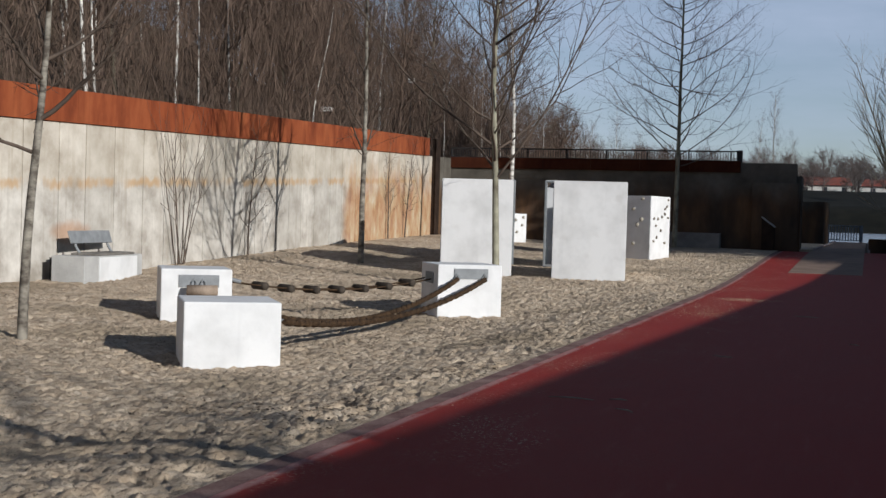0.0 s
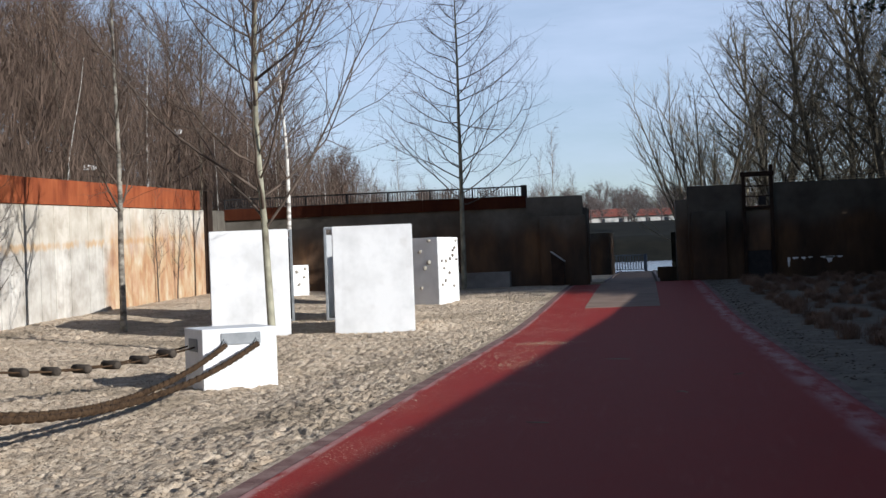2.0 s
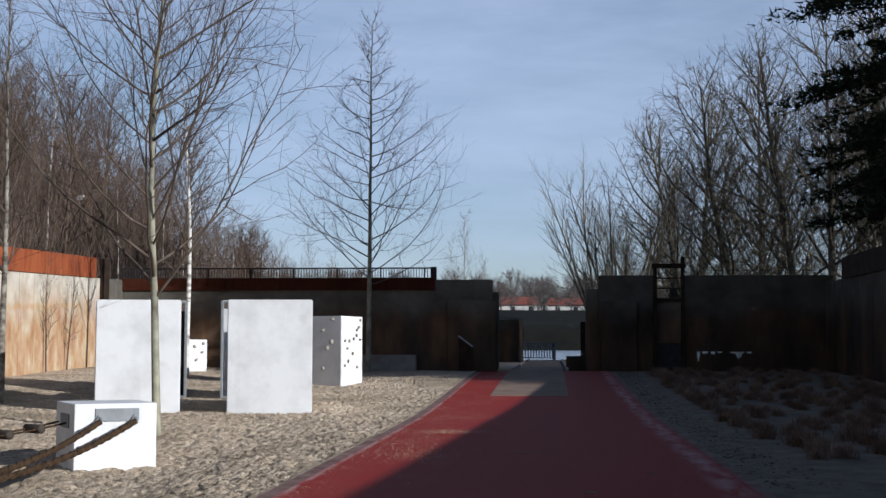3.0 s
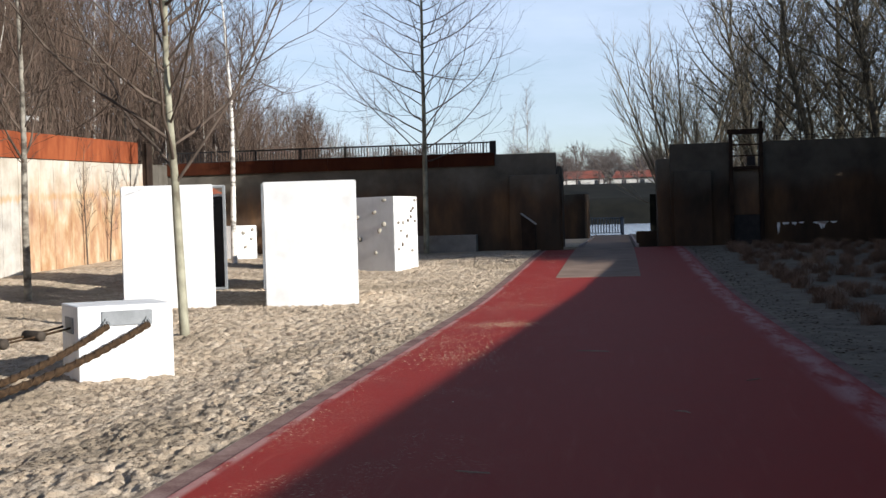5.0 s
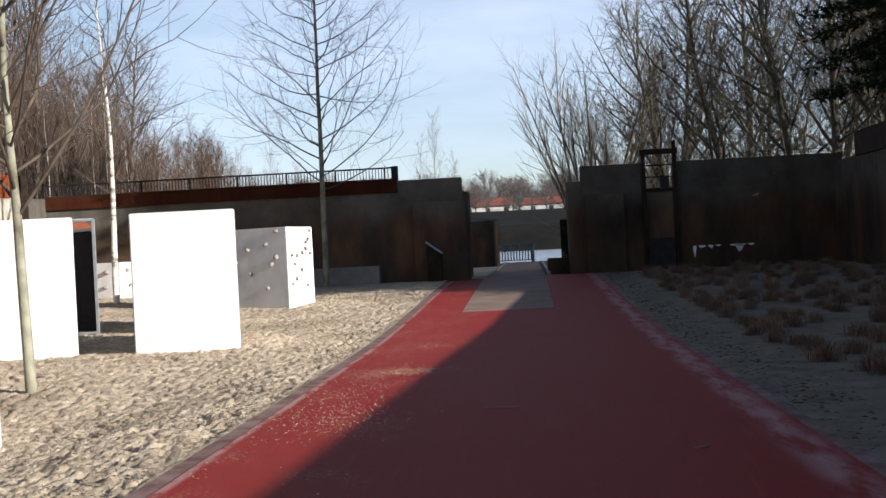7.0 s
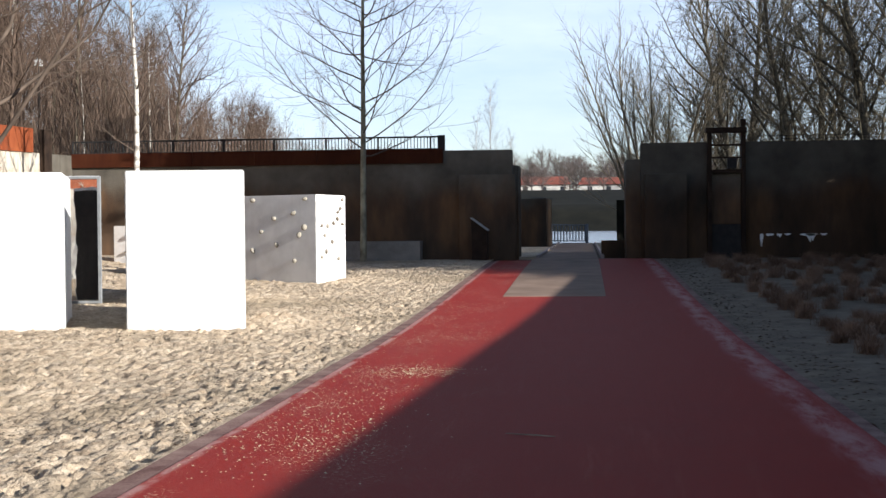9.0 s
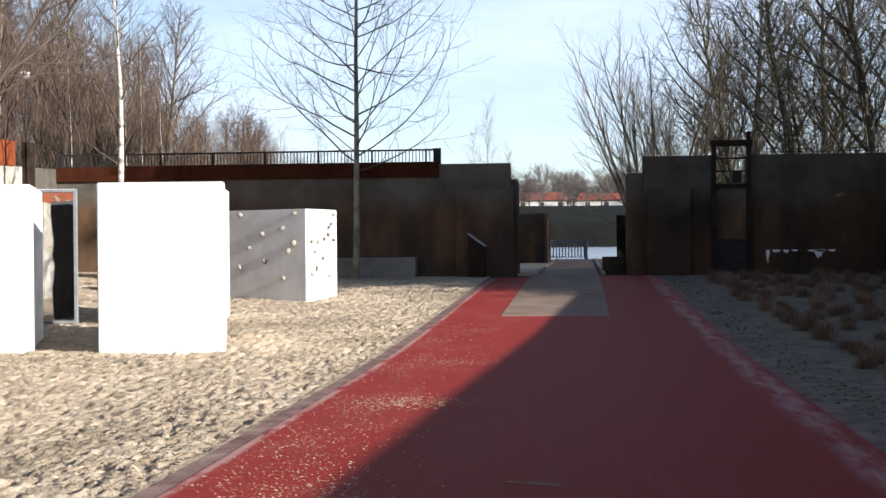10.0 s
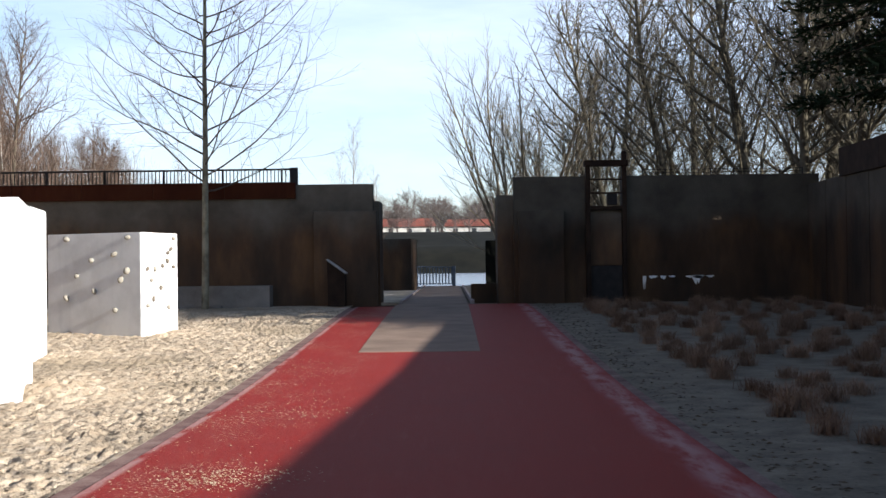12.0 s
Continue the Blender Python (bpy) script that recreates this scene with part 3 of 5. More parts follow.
# ---- white play blocks ----
def white_block(label, category, m, w, d, h, group="", name="play_block", sink=0.15):
    ob = thing(name, label, category, m, group)
    part("block", box(0, w, 0, d, -sink, h, 0.018), WHITE, ob)
    return ob


def eye_plate(ob, x0, x1, z0, z1, y=-0.008, holes=()):
    """Galvanised plate on the front of a block, with bolts and shackles."""
    plate = part("mounting_plate", box(x0, x1, y - 0.012, y + 0.006, z0, z1, 0.004), STEEL, ob, "galvanised steel mounting plate")
    for x, z in holes:
        part("bolt", tube([(x, y - 0.012, z), (x, y - 0.035, z)], [0.022, 0.018], 6), STEEL, plate)
        ring = bmesh.new()
        pts = [Vector((x + 0.035 * math.sin(a), y - 0.06 + 0.012 * math.cos(a), z - 0.055 + 0.045 * math.cos(a))) for a in [k * math.pi / 6 for k in range(13)]]
        part("shackle", add_tube(ring, pts, [0.009] * 13, 6, False), STEEL, plate, "", False)
    return plate


YAW_B = 33.0
B1, B2, B3 = pose(-4.58, 16.88, -0.44, 0, 0, YAW_B), pose(-4.10, 24.98, -0.30, 0, 0, YAW_B), pose(-7.22, 20.94, -0.25, 0, 0, YAW_B)
b1 = white_block("low white concrete block anchoring two ropes", "block", B1, 1.15, 1.17, 0.745, "rope blocks")
b2 = white_block("white concrete block holding two sagging ropes", "block", B2, 1.17, 1.15, 0.85, "rope blocks")
eye_plate(b2, 0.29, 0.91, 0.60, 0.78, holes=((0.34, 0.68), (0.84, 0.68)))
part("side_plate", box(-0.02, -0.003, 0.28, 0.8, 0.50, 0.70, 0.004), STEEL, b2, "dark steel plate in the side")
b3 = white_block("white concrete block with a stub beam bolted on", "block", B3, 1.08, 1.13, 0.72, "rope blocks")
eye_plate(b3, 0.27, 0.88, 0.44, 0.63, holes=((0.50, 0.56), (0.64, 0.56)))
part("stub_beam", tube([(0.38, -0.16, 0.40), (0.84, -0.16, 0.40)], 0.085, 12), WOOD, b3, "short weathered timber roller", False)
part("side_arm", tube([(1.10, 0.4, 0.55), (1.26, 0.4, 0.51)], 0.03, 8), STEEL, b3)


def twisted_rope(name, label, a, b, sag, r, n=60):
    """A thick rope wound with cord, hanging between a and b."""
    ob = thing(name, label, "rope", Matrix.Translation(a), "hanging ropes")
    pts, rad = [], []
    for i in range(n + 1):
        u = i / n
        p = Vector(b) * u + Vector(a) * (1 - u) - Vector(a)
        p.z -= sag * 4 * u * (1 - u)
        pts.append(p)
        rad.append(r * (1.0 if i % 2 else 0.82))
    part("core", add_tube(bmesh.new(), pts, rad, 9), ROPE, ob)
    for k in range(2):
        turn = []
        for i in range(n * 2 + 1):
            u = i / (n * 2)
            p = pts[min(int(u * n), n)].lerp(pts[min(int(u * n) + 1, n)], u * n - int(u * n))
            an = u * 100 + k * math.pi
            turn.append(p + Vector((math.cos(an), 0.0, math.sin(an))) * r * 0.93)
        part("winding", add_tube(bmesh.new(), turn, [r * 0.3] * len(turn), 5), ROPE, ob, "", False)
    return ob


twisted_rope("rope", "thick brown rope wound with cord hanging low over sand", B1 @ Vector((1.25, 0.80, 0.50)), B2 @ Vector((0.34, -0.07, 0.60)), 0.29, 0.04)
twisted_rope("rope", "thick brown rope wound with cord hanging low over sand", B1 @ Vector((1.25, 0.42, 0.48)), B2 @ Vector((0.84, -0.07, 0.60)), 0.27, 0.042)
anchor = thing("rope_anchor", "galvanised ring bracket on the side of a block", "bracket", B1 @ pose(1.17, 0.6, 0.49))
part("bracket_plate", box(-0.03, 0.02, -0.28, 0.28, -0.06, 0.06, 0.006), STEEL, anchor)
part("ring", tube([(0.04 + 0.05 * math.cos(k * math.pi / 6), 0.05 * math.sin(k * math.pi / 6), 0.0) for k in range(13)], 0.014, 6), STEEL, anchor, "", False)

# swinging rungs on two ropes between the blocks
bridge = thing("rope_bridge", "row of dark wooden rungs hung on ropes between blocks", "rope bridge", Matrix.Translation(B3 @ Vector((1.15, 0.55, 0.50))))
ba, bb = Vector((0, 0, 0)), B2 @ Vector((-0.02, 0.54, 0.58)) - B3 @ Vector((1.15, 0.55, 0.50))
along = (bb - ba).normalized()
cross = Vector((along.y, -along.x, 0)).normalized()
for s in (-0.12, 0.12):
    part("bridge_rope", tube([ba.lerp(bb, i / 14) + cross * s - Vector((0, 0, 0.16 * 4 * (i / 14) * (1 - i / 14))) for i in range(15)], 0.014, 6), ROPE, bridge, "", False)
for i in range(1, 8):
    u = i / 8
    c = ba.lerp(bb, u) - Vector((0, 0, 0.64 * u * (1 - u)))
    part("rung", tube([c - cross * 0.19, c - cross * 0.17, c + cross * 0.17, c + cross * 0.19], [0.052, 0.066, 0.066, 0.052], 10), LOGWOOD, bridge, "", False)

# four tall blocks in two pairs; the rear pair carries framed mirrors
P_H = 2.34


def prism(corners, z0, z1, bev=0.015):
    bm = bmesh.new()
    lo, up = [bm.verts.new((x, y, z0)) for x, y in corners], [bm.verts.new((x, y, z1)) for x, y in corners]
    bm.faces.new(lo[::-1])
    bm.faces.new(up)
    n = len(corners)
    for k in range(n):
        bm.faces.new((lo[k], lo[(k + 1) % n], up[(k + 1) % n], up[k]))
    bmesh.ops.recalc_face_normals(bm, faces=bm.faces)
    if bev:
        bmesh.ops.bevel(bm, geom=list(bm.edges), offset=bev, segments=2, affect="EDGES")
    return bm


def tall_block(label, m, corners):
    ob = thing("tall_block", label, "block", m, "tall blocks")
    part("block", prism(corners, -0.3, P_H, 0.018), WHITE, ob)
    return ob


def front_mirror(ob, w, h):
    """A framed sheet of polished steel over the whole front."""
    frame_bars = (("frame_stile", 0.0, 0.06, 0.0, h), ("frame_stile", w - 0.06, w, 0.0, h), ("frame_rail", 0.06, w - 0.06, h - 0.05, h), ("frame_rail", 0.06, w - 0.06, 0.0, 0.05))
    for nm, x0, x1, z0, z1 in frame_bars:
        part(nm, box(x0, x1, -0.06, -0.004, z0, z1, 0.006), STEEL, ob, "thin pale steel mirror frame")
    n = 3
    for k in range(n):
        x0 = 0.062 + (w - 0.124) * k / n
        part("mirror", box(x0, x0 + (w - 0.124) / n - 0.006, -0.03, -0.004, 0.055, h - 0.055), MIRROR, ob, "polished steel mirror sheet")


front_left = tall_block("tall white concrete block standing in the sand", pose(-6.81, 33.43, -0.04), [(0, 0), (1.72, 0.24), (0.93, 2.5), (-0.7, 2.3)])
tall_block("tall white concrete block with a receding lit side", pose(-4.05, 33.39, -0.045), [(0, 0), (1.73, 0.12), (1.02, 2.75), (-0.4, 2.6)])
# unseen dark sheet added so that the mirror behind reflects something dark
part("mirror_darkener", box(0, 1.58, -0.03, -0.004, -0.1, 2.28, 0.004, pose(0.90, 2.502, 0, 0, 0, 187)), BLACKSTEEL, front_left, "unseen dark sheet added to darken the mirror image")
rear_left = tall_block("tall white concrete block with a framed mirror on it", pose(-8.0, 38.3, 0.10, 0, 0, 3), [(0, 0), (1.70, 0), (0.95, 1.9), (-0.4, 1.9)])
front_mirror(rear_left, 1.72, 2.33)
rear_right = tall_block("tall white concrete block with a framed mirror on it", pose(-5.40, 38.2, 0.10, 0, 0, 2), [(0, 0), (1.66, 0), (1.4, 1.9), (-0.1, 1.9)])
front_mirror(rear_right, 1.68, 2.33)


# climbing blocks with resin holds
def hold_mesh(seed):
    rng = random.Random(seed)
    bm = bmesh.new()
    bmesh.ops.create_icosphere(bm, subdivisions=2, radius=0.062)
    s = Vector((rng.uniform(0.7, 1.35), rng.uniform(0.75, 1.0), rng.uniform(0.7, 1.3)))
    for v in bm.verts:
        v.co = Vector((v.co.x * s.x, v.co.y * s.y, v.co.z * s.z)) * (1 + 0.35 * noise.noise(v.co * 14 + Vector((seed, 0, 0))))
    return bm


# beige holds painted darker, as they look against the glaring sunlit face
HOLD_DIMMED = simple("glare_dimmed_resin", (0.10, 0.085, 0.07), (0.2, 0.17, 0.135), 12.0, 0.7, 0, 0.2, 80.0)
DARK_HOLDS = [finish(hold_mesh(k + 20), "hold", HOLD_DIMMED, False) for k in range(3)]
HOLD_MESHES = [finish(hold_mesh(k), "hold", HOLD, False) for k in range(6)]


def put_hold(parent, a, b, u, z, k, size=1.0, dark=False):
    """A hold on the face from a to b, facing to the right of that direction."""
    d = (Vector(b) - Vector(a)).normalized()
    n = Vector((d.y, -d.x))
    p = Vector(a).lerp(Vector(b), u) + n * 0.03 * size
    ob = new("hold", DARK_HOLDS[k % 3] if dark else HOLD_MESHES[k % 6])
    ob.parent = parent
    ob.matrix_basis = Matrix.LocRotScale((p.x, p.y, z), Euler((0, k * 1.3, math.atan2(d.y, d.x))), (size, size, size))
    return ob


climb = thing("climbing_block", "white concrete climbing block with beige resin holds", "climbing block", pose(-3.37, 43.66, 0.26), "climbing blocks")
cc = [(-2.12, 1.18), (0, 0), (0.38, 1.5), (-1.75, 2.65)]
part("block", prism(cc, -0.35, 1.93), WHITE, climb)
for k, (u, v) in enumerate(((0.22, 0.05), (0.875, 0.05), (0.735, 0.21), (0.49, 0.27), (0.33, 0.42), (0.86, 0.375), (0.80, 0.46), (0.52, 0.58), (0.22, 0.65), (0.74, 0.76))):
    put_hold(climb, cc[0], cc[1], u, 1.93 * (1 - v), k, 0.95)
for k, (u, v) in enumerate(((0.86, 0.05), (0.70, 0.20), (0.86, 0.34), (0.35, 0.36), (0.55, 0.33), (0.68, 0.28), (0.25, 0.47), (0.50, 0.55), (0.30, 0.66), (0.72, 0.75), (0.15, 0.36), (0.78, 0.16), (0.15, 0.72))):
    put_hold(climb, cc[1], cc[2], u, 1.93 * (1 - v), k + 3, 0.72, k % 3 > 0)
small = thing("climbing_block", "small white climbing block with resin holds", "climbing block", pose(-10.3, 50.6, 0.47, 0, 0, -2), "climbing blocks")
sc = [(-0.35, 0.25), (0.62, 0), (0.98, 1.0), (-0.1, 1.3)]
part("block", prism(sc, -0.35, 1.08), WHITE, small)
for k, (u, z) in enumerate(((0.55, 0.8), (0.5, 0.35))):
    put_hold(small, sc[0], sc[1], u, z, k, 1.2)
for k, (u, z) in enumerate(((0.3, 0.85), (0.7, 0.65), (0.4, 0.4), (0.75, 0.95))):
    put_hold(small, sc[1], sc[2], u, z, k, 1.0)

# bench against the wall
bench = thing("bench", "pale concrete bench with a slatted seat and steel back", "bench", pose(-11.83, 25.95, -0.1, 0, 0, 6) @ Matrix.Scale(1.04, 4))
BENCHWOOD = simple("grey_bench_slats", (0.11, 0.10, 0.088), (0.20, 0.185, 0.165), 5.0, 0.8, 0, 0.3, 70.0)
part("base", box(-0.7, 0, 0.03, 2.6, -0.1, 0.45, 0.012), GREY, bench)
part("front_panel", box(-0.1, 0.03, 0.62, 2.3, -0.1, 0.42, 0.01), WHITE, bench)
for k in range(4):
    part("seat_slat", box(-0.54 + 0.14 * k, -0.41 + 0.14 * k, 0.5, 2.2, 0.452, 0.50, 0.008), BENCHWOOD, bench)
for y in (0.66, 2.05):
    part("back_bracket", tube([(-0.42, y, 0.46), (-0.52, y, 0.62), (-0.60, y, 0.86)], 0.028, 8), STEEL, bench)
part("backrest", box(-0.018, 0.018, 0.45, 2.2, -0.13, 0.13, 0.008, pose(-0.55, 0, 0.80, 0, -18, 0)), STEEL, bench, "brushed grey backrest board")
box_b = thing("electrical_box", "dark steel box on the ground by the bench", "box", pose(-12.75, 26.2, -0.1))
part("case", box(-0.05, 0.2, 0, 0.12, -0.05, 0.38, 0.01), BLACKSTEEL, box_b)
part("lid", box(-0.06, 0.21, -0.01, 0.13, 0.38, 0.41, 0.005), BLACKSTEEL, box_b)

# lectern sign, low block, water-gate frame
sign = thing("sign_lectern", "dark steel lectern sign with a pale sloping board", "sign", pose(-0.55, 53.5, 0.47))
bm = bmesh.new()
prof = [(-0.2, 0), (0.24, 0), (0.24, 0.84), (-0.22, 1.18)]
f0, f1 = [bm.verts.new((x, -0.28, z)) for x, z in prof], [bm.verts.new((x, 0.28, z)) for x, z in prof]
bm.faces.new(f0)
bm.faces.new(f1[::-1])
for k in range(4):
    bm.faces.new((f0[k], f1[k], f1[(k + 1) % 4], f0[(k + 1) % 4]))
bmesh.ops.recalc_face_normals(bm, faces=bm.faces)
part("pedestal", bm, BROWNSTEEL, sign)
tilt = math.degrees(math.atan2(0.34, 0.46))
board = part("board", box(-0.31, 0.31, -0.33, 0.33, 0.0, 0.03, 0.005, pose(0.01, 0, 1.03, 0, tilt, 0)), GREY, sign, "pale weathered sign board")
low = thing("low_block", "low grey concrete block before the dark wall", "block", pose(-4.78, 53.72, 0.47))
part("block", box(0, 2.45, 0, 0.6, -0.2, 0.56, 0.015), LOWGREY, low)
part("pad", box(-0.05, 1.2, -0.25, -0.004, -0.2, 0.05, 0.01), LOWGREY, low)

rail = thing("railing", "dark steel balustrade along the top of the wall", "railing", pose(0, GATE + 0.12, 3.74))
part("top_rail", box(-13.3, -1.85, -0.025, 0.025, 0.40, 0.45, 0.006), BLACKSTEEL, rail)
part("bottom_rail", box(-13.3, -1.85, -0.02, 0.02, 0.05, 0.08, 0.005), BLACKSTEEL, rail)
bar_mesh = finish(box(-0.011, 0.011, -0.011, 0.011, 0.08, 0.40), "bar", BLACKSTEEL)
for k in range(112):
    ob = new("bar", bar_mesh)
    ob.parent = rail
    ob.location = (-13.2 + 0.101 * k, 0, 0)
for k in range(8):
    part("rail_post", box(-13.3 + 1.6 * k - 0.025, -13.3 + 1.6 * k + 0.025, -0.03, 0.03, 0.0, 0.45, 0.004), BLACKSTEEL, rail)
part("end_plate", box(-1.88, -1.66, -0.05, 0.05, 0.0, 0.47, 0.008), BLACKSTEEL, rail)
fas = thing("steel_fascia", "rust-brown steel fascia below the balustrade, colour darkened for shade", "fascia", pose(0, GATE, 0))
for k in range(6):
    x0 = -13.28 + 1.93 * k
    part("steel_panel", box(x0 + 0.004, x0 + 1.926, -0.09, -0.004, 3.36, 3.79, 0.006), RUST_SHADE, fas)

wg = thing("water_gate_frame", "rusty steel guide frame of an old sluice gate", "gate frame", pose(6.1, GATE, 0.36) @ Matrix.Diagonal((0.93, 1, 0.99, 1)))
part("guide", box(0, 0.13, -0.22, -0.004, -0.1, 3.95, 0.008), BROWNSTEEL, wg)
part("guide", box(1.05, 1.18, -0.22, -0.004, -0.1, 4.2, 0.008), BROWNSTEEL, wg)
part("head_beam", box(-0.04, 1.22, -0.26, 0.04, 3.80, 3.96, 0.01), BROWNSTEEL, wg)
for z in (3.42, 3.05):
    part("cross_bar", box(0.13, 1.05, -0.17, -0.10, z, z + 0.045, 0.005), BROWNSTEEL, wg)
part("cross_bar", box(0.13, 1.05, -0.20, -0.06, 2.62, 2.72, 0.005), BROWNSTEEL, wg)
part("gear_box", box(0.62, 0.90, -0.22, -0.02, 2.74, 3.05, 0.012), BLACKSTEEL, wg)
# black sheet painted in for the dark opening at the frame's foot
part("opening_sheet", box(0.135, 1.045, -0.09, -0.03, -0.1, 1.1, 0.006), BLACKSTEEL, wg, "black sheet standing for the dark opening")
part("backing", box(0.135, 1.045, -0.028, -0.006, 1.12, 2.60, 0.003), DARKWALL, wg)
flakes = structure("paint_flakes", bmesh.new(), WHITEPAINT, "flaking patches of white paint on the wall", "paint")
bm = bmesh.new()
rng = random.Random(11)
for x0, w, h in ((7.62, 0.10, 0.42), (7.8, 0.22, 0.10), (8.1, 0.16, 0.13), (8.32, 0.18, 0.08), (8.78, 0.5, 0.13), (8.95, 0.26, 0.27), (9.33, 0.22, 0.09)):
    n = 9
    top = 1.17
    ring = [(x0 + w * i / n, top - 0.02 * rng.random()) for i in range(n + 1)] + [(x0 + w * (1 - i / n), top - h * (0.45 + 0.55 * rng.random()) * (0.4 + math.sin(math.pi * (i + 0.5) / (n + 1)) * 0.6)) for i in range(n + 1)]
    bm.faces.new([bm.verts.new((x, GATE - 0.005, z)) for x, z in ring][::-1])
bm.to_mesh(flakes.data)
bm.free()
flakes.data.materials.clear()
flakes.data.materials.append(WHITEPAINT)


fence_w = thing("wire_fence", "low dark wire fence on top of the wall", "fence", pose(0, GATE + 0.3, 3.87))
for k in range(8):
    part("fence_post", box(7.7 + 0.62 * k - 0.012, 7.7 + 0.62 * k + 0.012, -0.012, 0.012, -0.01, 0.2), BLACKSTEEL, fence_w)
for z in (0.09, 0.18):
    part("wire", tube([(7.7, 0, z), (12.04, 0, z)], 0.006, 5), BLACKSTEEL, fence_w)

# ---- trees ----
class Tubes:
    """Collects tapered tubes and turns them into one mesh."""

    def __init__(self):
        self.v, self.f = [], []

    def add(self, pts, radii, sides):
        base, n = len(self.v), len(pts)
        last = None
        for i, p in enumerate(pts):
            d = (pts[min(i + 1, n - 1)] - pts[max(i - 1, 0)]).normalized()
            a = d.orthogonal().normalized() if last is None else (last - d * last.dot(d)).normalized()
            last, c = a, d.cross(a)
            for k in range(sides):
                an = 2 * math.pi * k / sides
                self.v.append(p + (a * math.cos(an) + c * math.sin(an)) * radii[i])
        for i in range(n - 1):
            for k in range(sides):
                q = base + i * sides
                self.f.append((q + k, q + (k + 1) % sides, q + sides + (k + 1) % sides, q + sides + k))

    def mesh(self, name, material):
        me = bpy.data.meshes.new(name)
        me.from_pydata([tuple(v) for v in self.v], [], self.f)
        me.materials.append(material)
        for p in me.polygons:
            p.use_smooth = True
        return me


def grow(rng, p, d, length, r, level, cfg, outs):
    """One branch and, from it, its side branches."""
    c = cfg[level]
    n = c["segs"]
    pts, dirs = [p.copy()], [d.copy()]
    for i in range(n):
        d = (d + Vector((rng.gauss(0, 1), rng.gauss(0, 1), rng.gauss(0, 1))) * c["wild"] + Vector((0, 0, c["up"]))).normalized()
        p = p + d * (length / n)
        pts.append(p.copy())
        dirs.append(d.copy())
    tip = c.get("tip", 0.25)
    radii = [r * (1 - (1 - tip) * (i / n)) for i in range(n + 1)]
    outs[min(level, len(outs) - 1)].add(pts, radii, c["sides"])
    if level + 1 >= len(cfg):
        return
    k = cfg[level + 1]
    count = rng.randint(*c["kids"])
    turn = rng.uniform(0, 6.28)
    for j in range(count):
        u = c["from"] + (1 - c["from"]) * (j + rng.uniform(0.1, 0.9)) / count
        x = u * n
        i = min(int(x), n - 1)
        q = pts[i].lerp(pts[i + 1], x - i)
        ax = dirs[i].lerp(dirs[i + 1], x - i).normalized()
        turn += 2.4 + rng.uniform(-0.4, 0.4)
        side = ax.orthogonal().normalized()
        side = (Matrix.Rotation(turn, 3, ax) @ side).normalized()
        ang = radians(rng.gauss(c["angle"], c.get("spread", 8)))
        nd = ax * math.cos(ang) + side * math.sin(ang)
        shape = c.get("shape", lambda u: 1.0)(u)
        nl = k["len"] * rng.uniform(0.75, 1.2) * shape * (length / c["len"] if level else 1.0)
        nr = min(radii[i] * 0.72, k["r"] * rng.uniform(0.7, 1.2) * (0.55 + 0.45 * shape))
        grow(rng, q, nd, nl, nr, level + 1, cfg, outs)


def make_tree(name, label, seed, cfg, mats, m, lean=(0, 0), group="", category="tree"):
    rng = random.Random(seed)
    ob = thing(name, label, category, m, group)
    outs = [Tubes(), Tubes()]
    grow(rng, Vector((0, 0, -0.15)), Vector((lean[0], lean[1], 1)).normalized(), cfg[0]["len"], cfg[0]["r"], 0, cfg, outs)
    for nm, o, mat in zip(("trunk", "crown"), outs, mats):
        t = new(nm, o.mesh(nm, mat))
        t.parent = ob
    return ob


def young_cfg(h, r, first, reach, angle, up1, kids=26, dense=1.0, shape=None, limb=0.03):
    return [
        {"len": h, "r": r, "segs": 12, "wild": 0.018, "up": 0.01, "sides": 10, "kids": (kids, kids), "from": first, "angle": angle, "spread": 9, "tip": 0.12, "shape": shape or (lambda u: max(0.25, 1.15 - u))},
        {"len": reach, "r": limb, "segs": 9, "wild": 0.095, "up": up1, "sides": 6, "kids": (int(8 * dense), int(11 * dense)), "from": 0.18, "angle": 42, "spread": 12, "tip": 0.2},
        {"len": reach * 0.36, "r": 0.0095, "segs": 5, "wild": 0.10, "up": 0.06, "sides": 4, "kids": (4, 6), "from": 0.2, "angle": 40, "spread": 14, "tip": 0.35},
        {"len": reach * 0.15, "r": 0.0048, "segs": 3, "wild": 0.12, "up": 0.05, "sides": 3, "kids": (0, 0), "from": 0.3, "angle": 40, "tip": 0.5},
    ]


def at(x, y, yaw=0.0, s=1.0, z=None):
    return Matrix.LocRotScale((x, y, ground_z(x, y) if z is None else z), Euler((0, 0, yaw)), (s, s, s))


make_tree("young_tree", "slender young leafless tree in the sand", 3, young_cfg(7.0, 0.062, 0.31, 2.4, 70, 0.12, 20), (BARK_GREY, BARK_DARK), at(-7.3, 17.6, 0, 1.13), (0.01, 0), "young trees")
make_tree("young_tree", "young leafless tree with upswept grey-green limbs", 12, young_cfg(9.5, 0.074, 0.235, 5.2, 58, 0.115, 44, 1.25, lambda u: max(0.3, 1.2 - 0.95 * u), 0.027), (BARK_YOUNG, BARK_DARK), at(-4.31, 29.55, 0, 1.08), (-0.008, 0), "young trees")
make_tree("young_tree", "young leafless birch with a pale mottled trunk", 7, young_cfg(10.0, 0.085, 0.24, 2.5, 42, 0.10, 26), (BARK_GREY, BARK_DARK), at(-9.65, 35.45), (0.005, 0), "young trees")
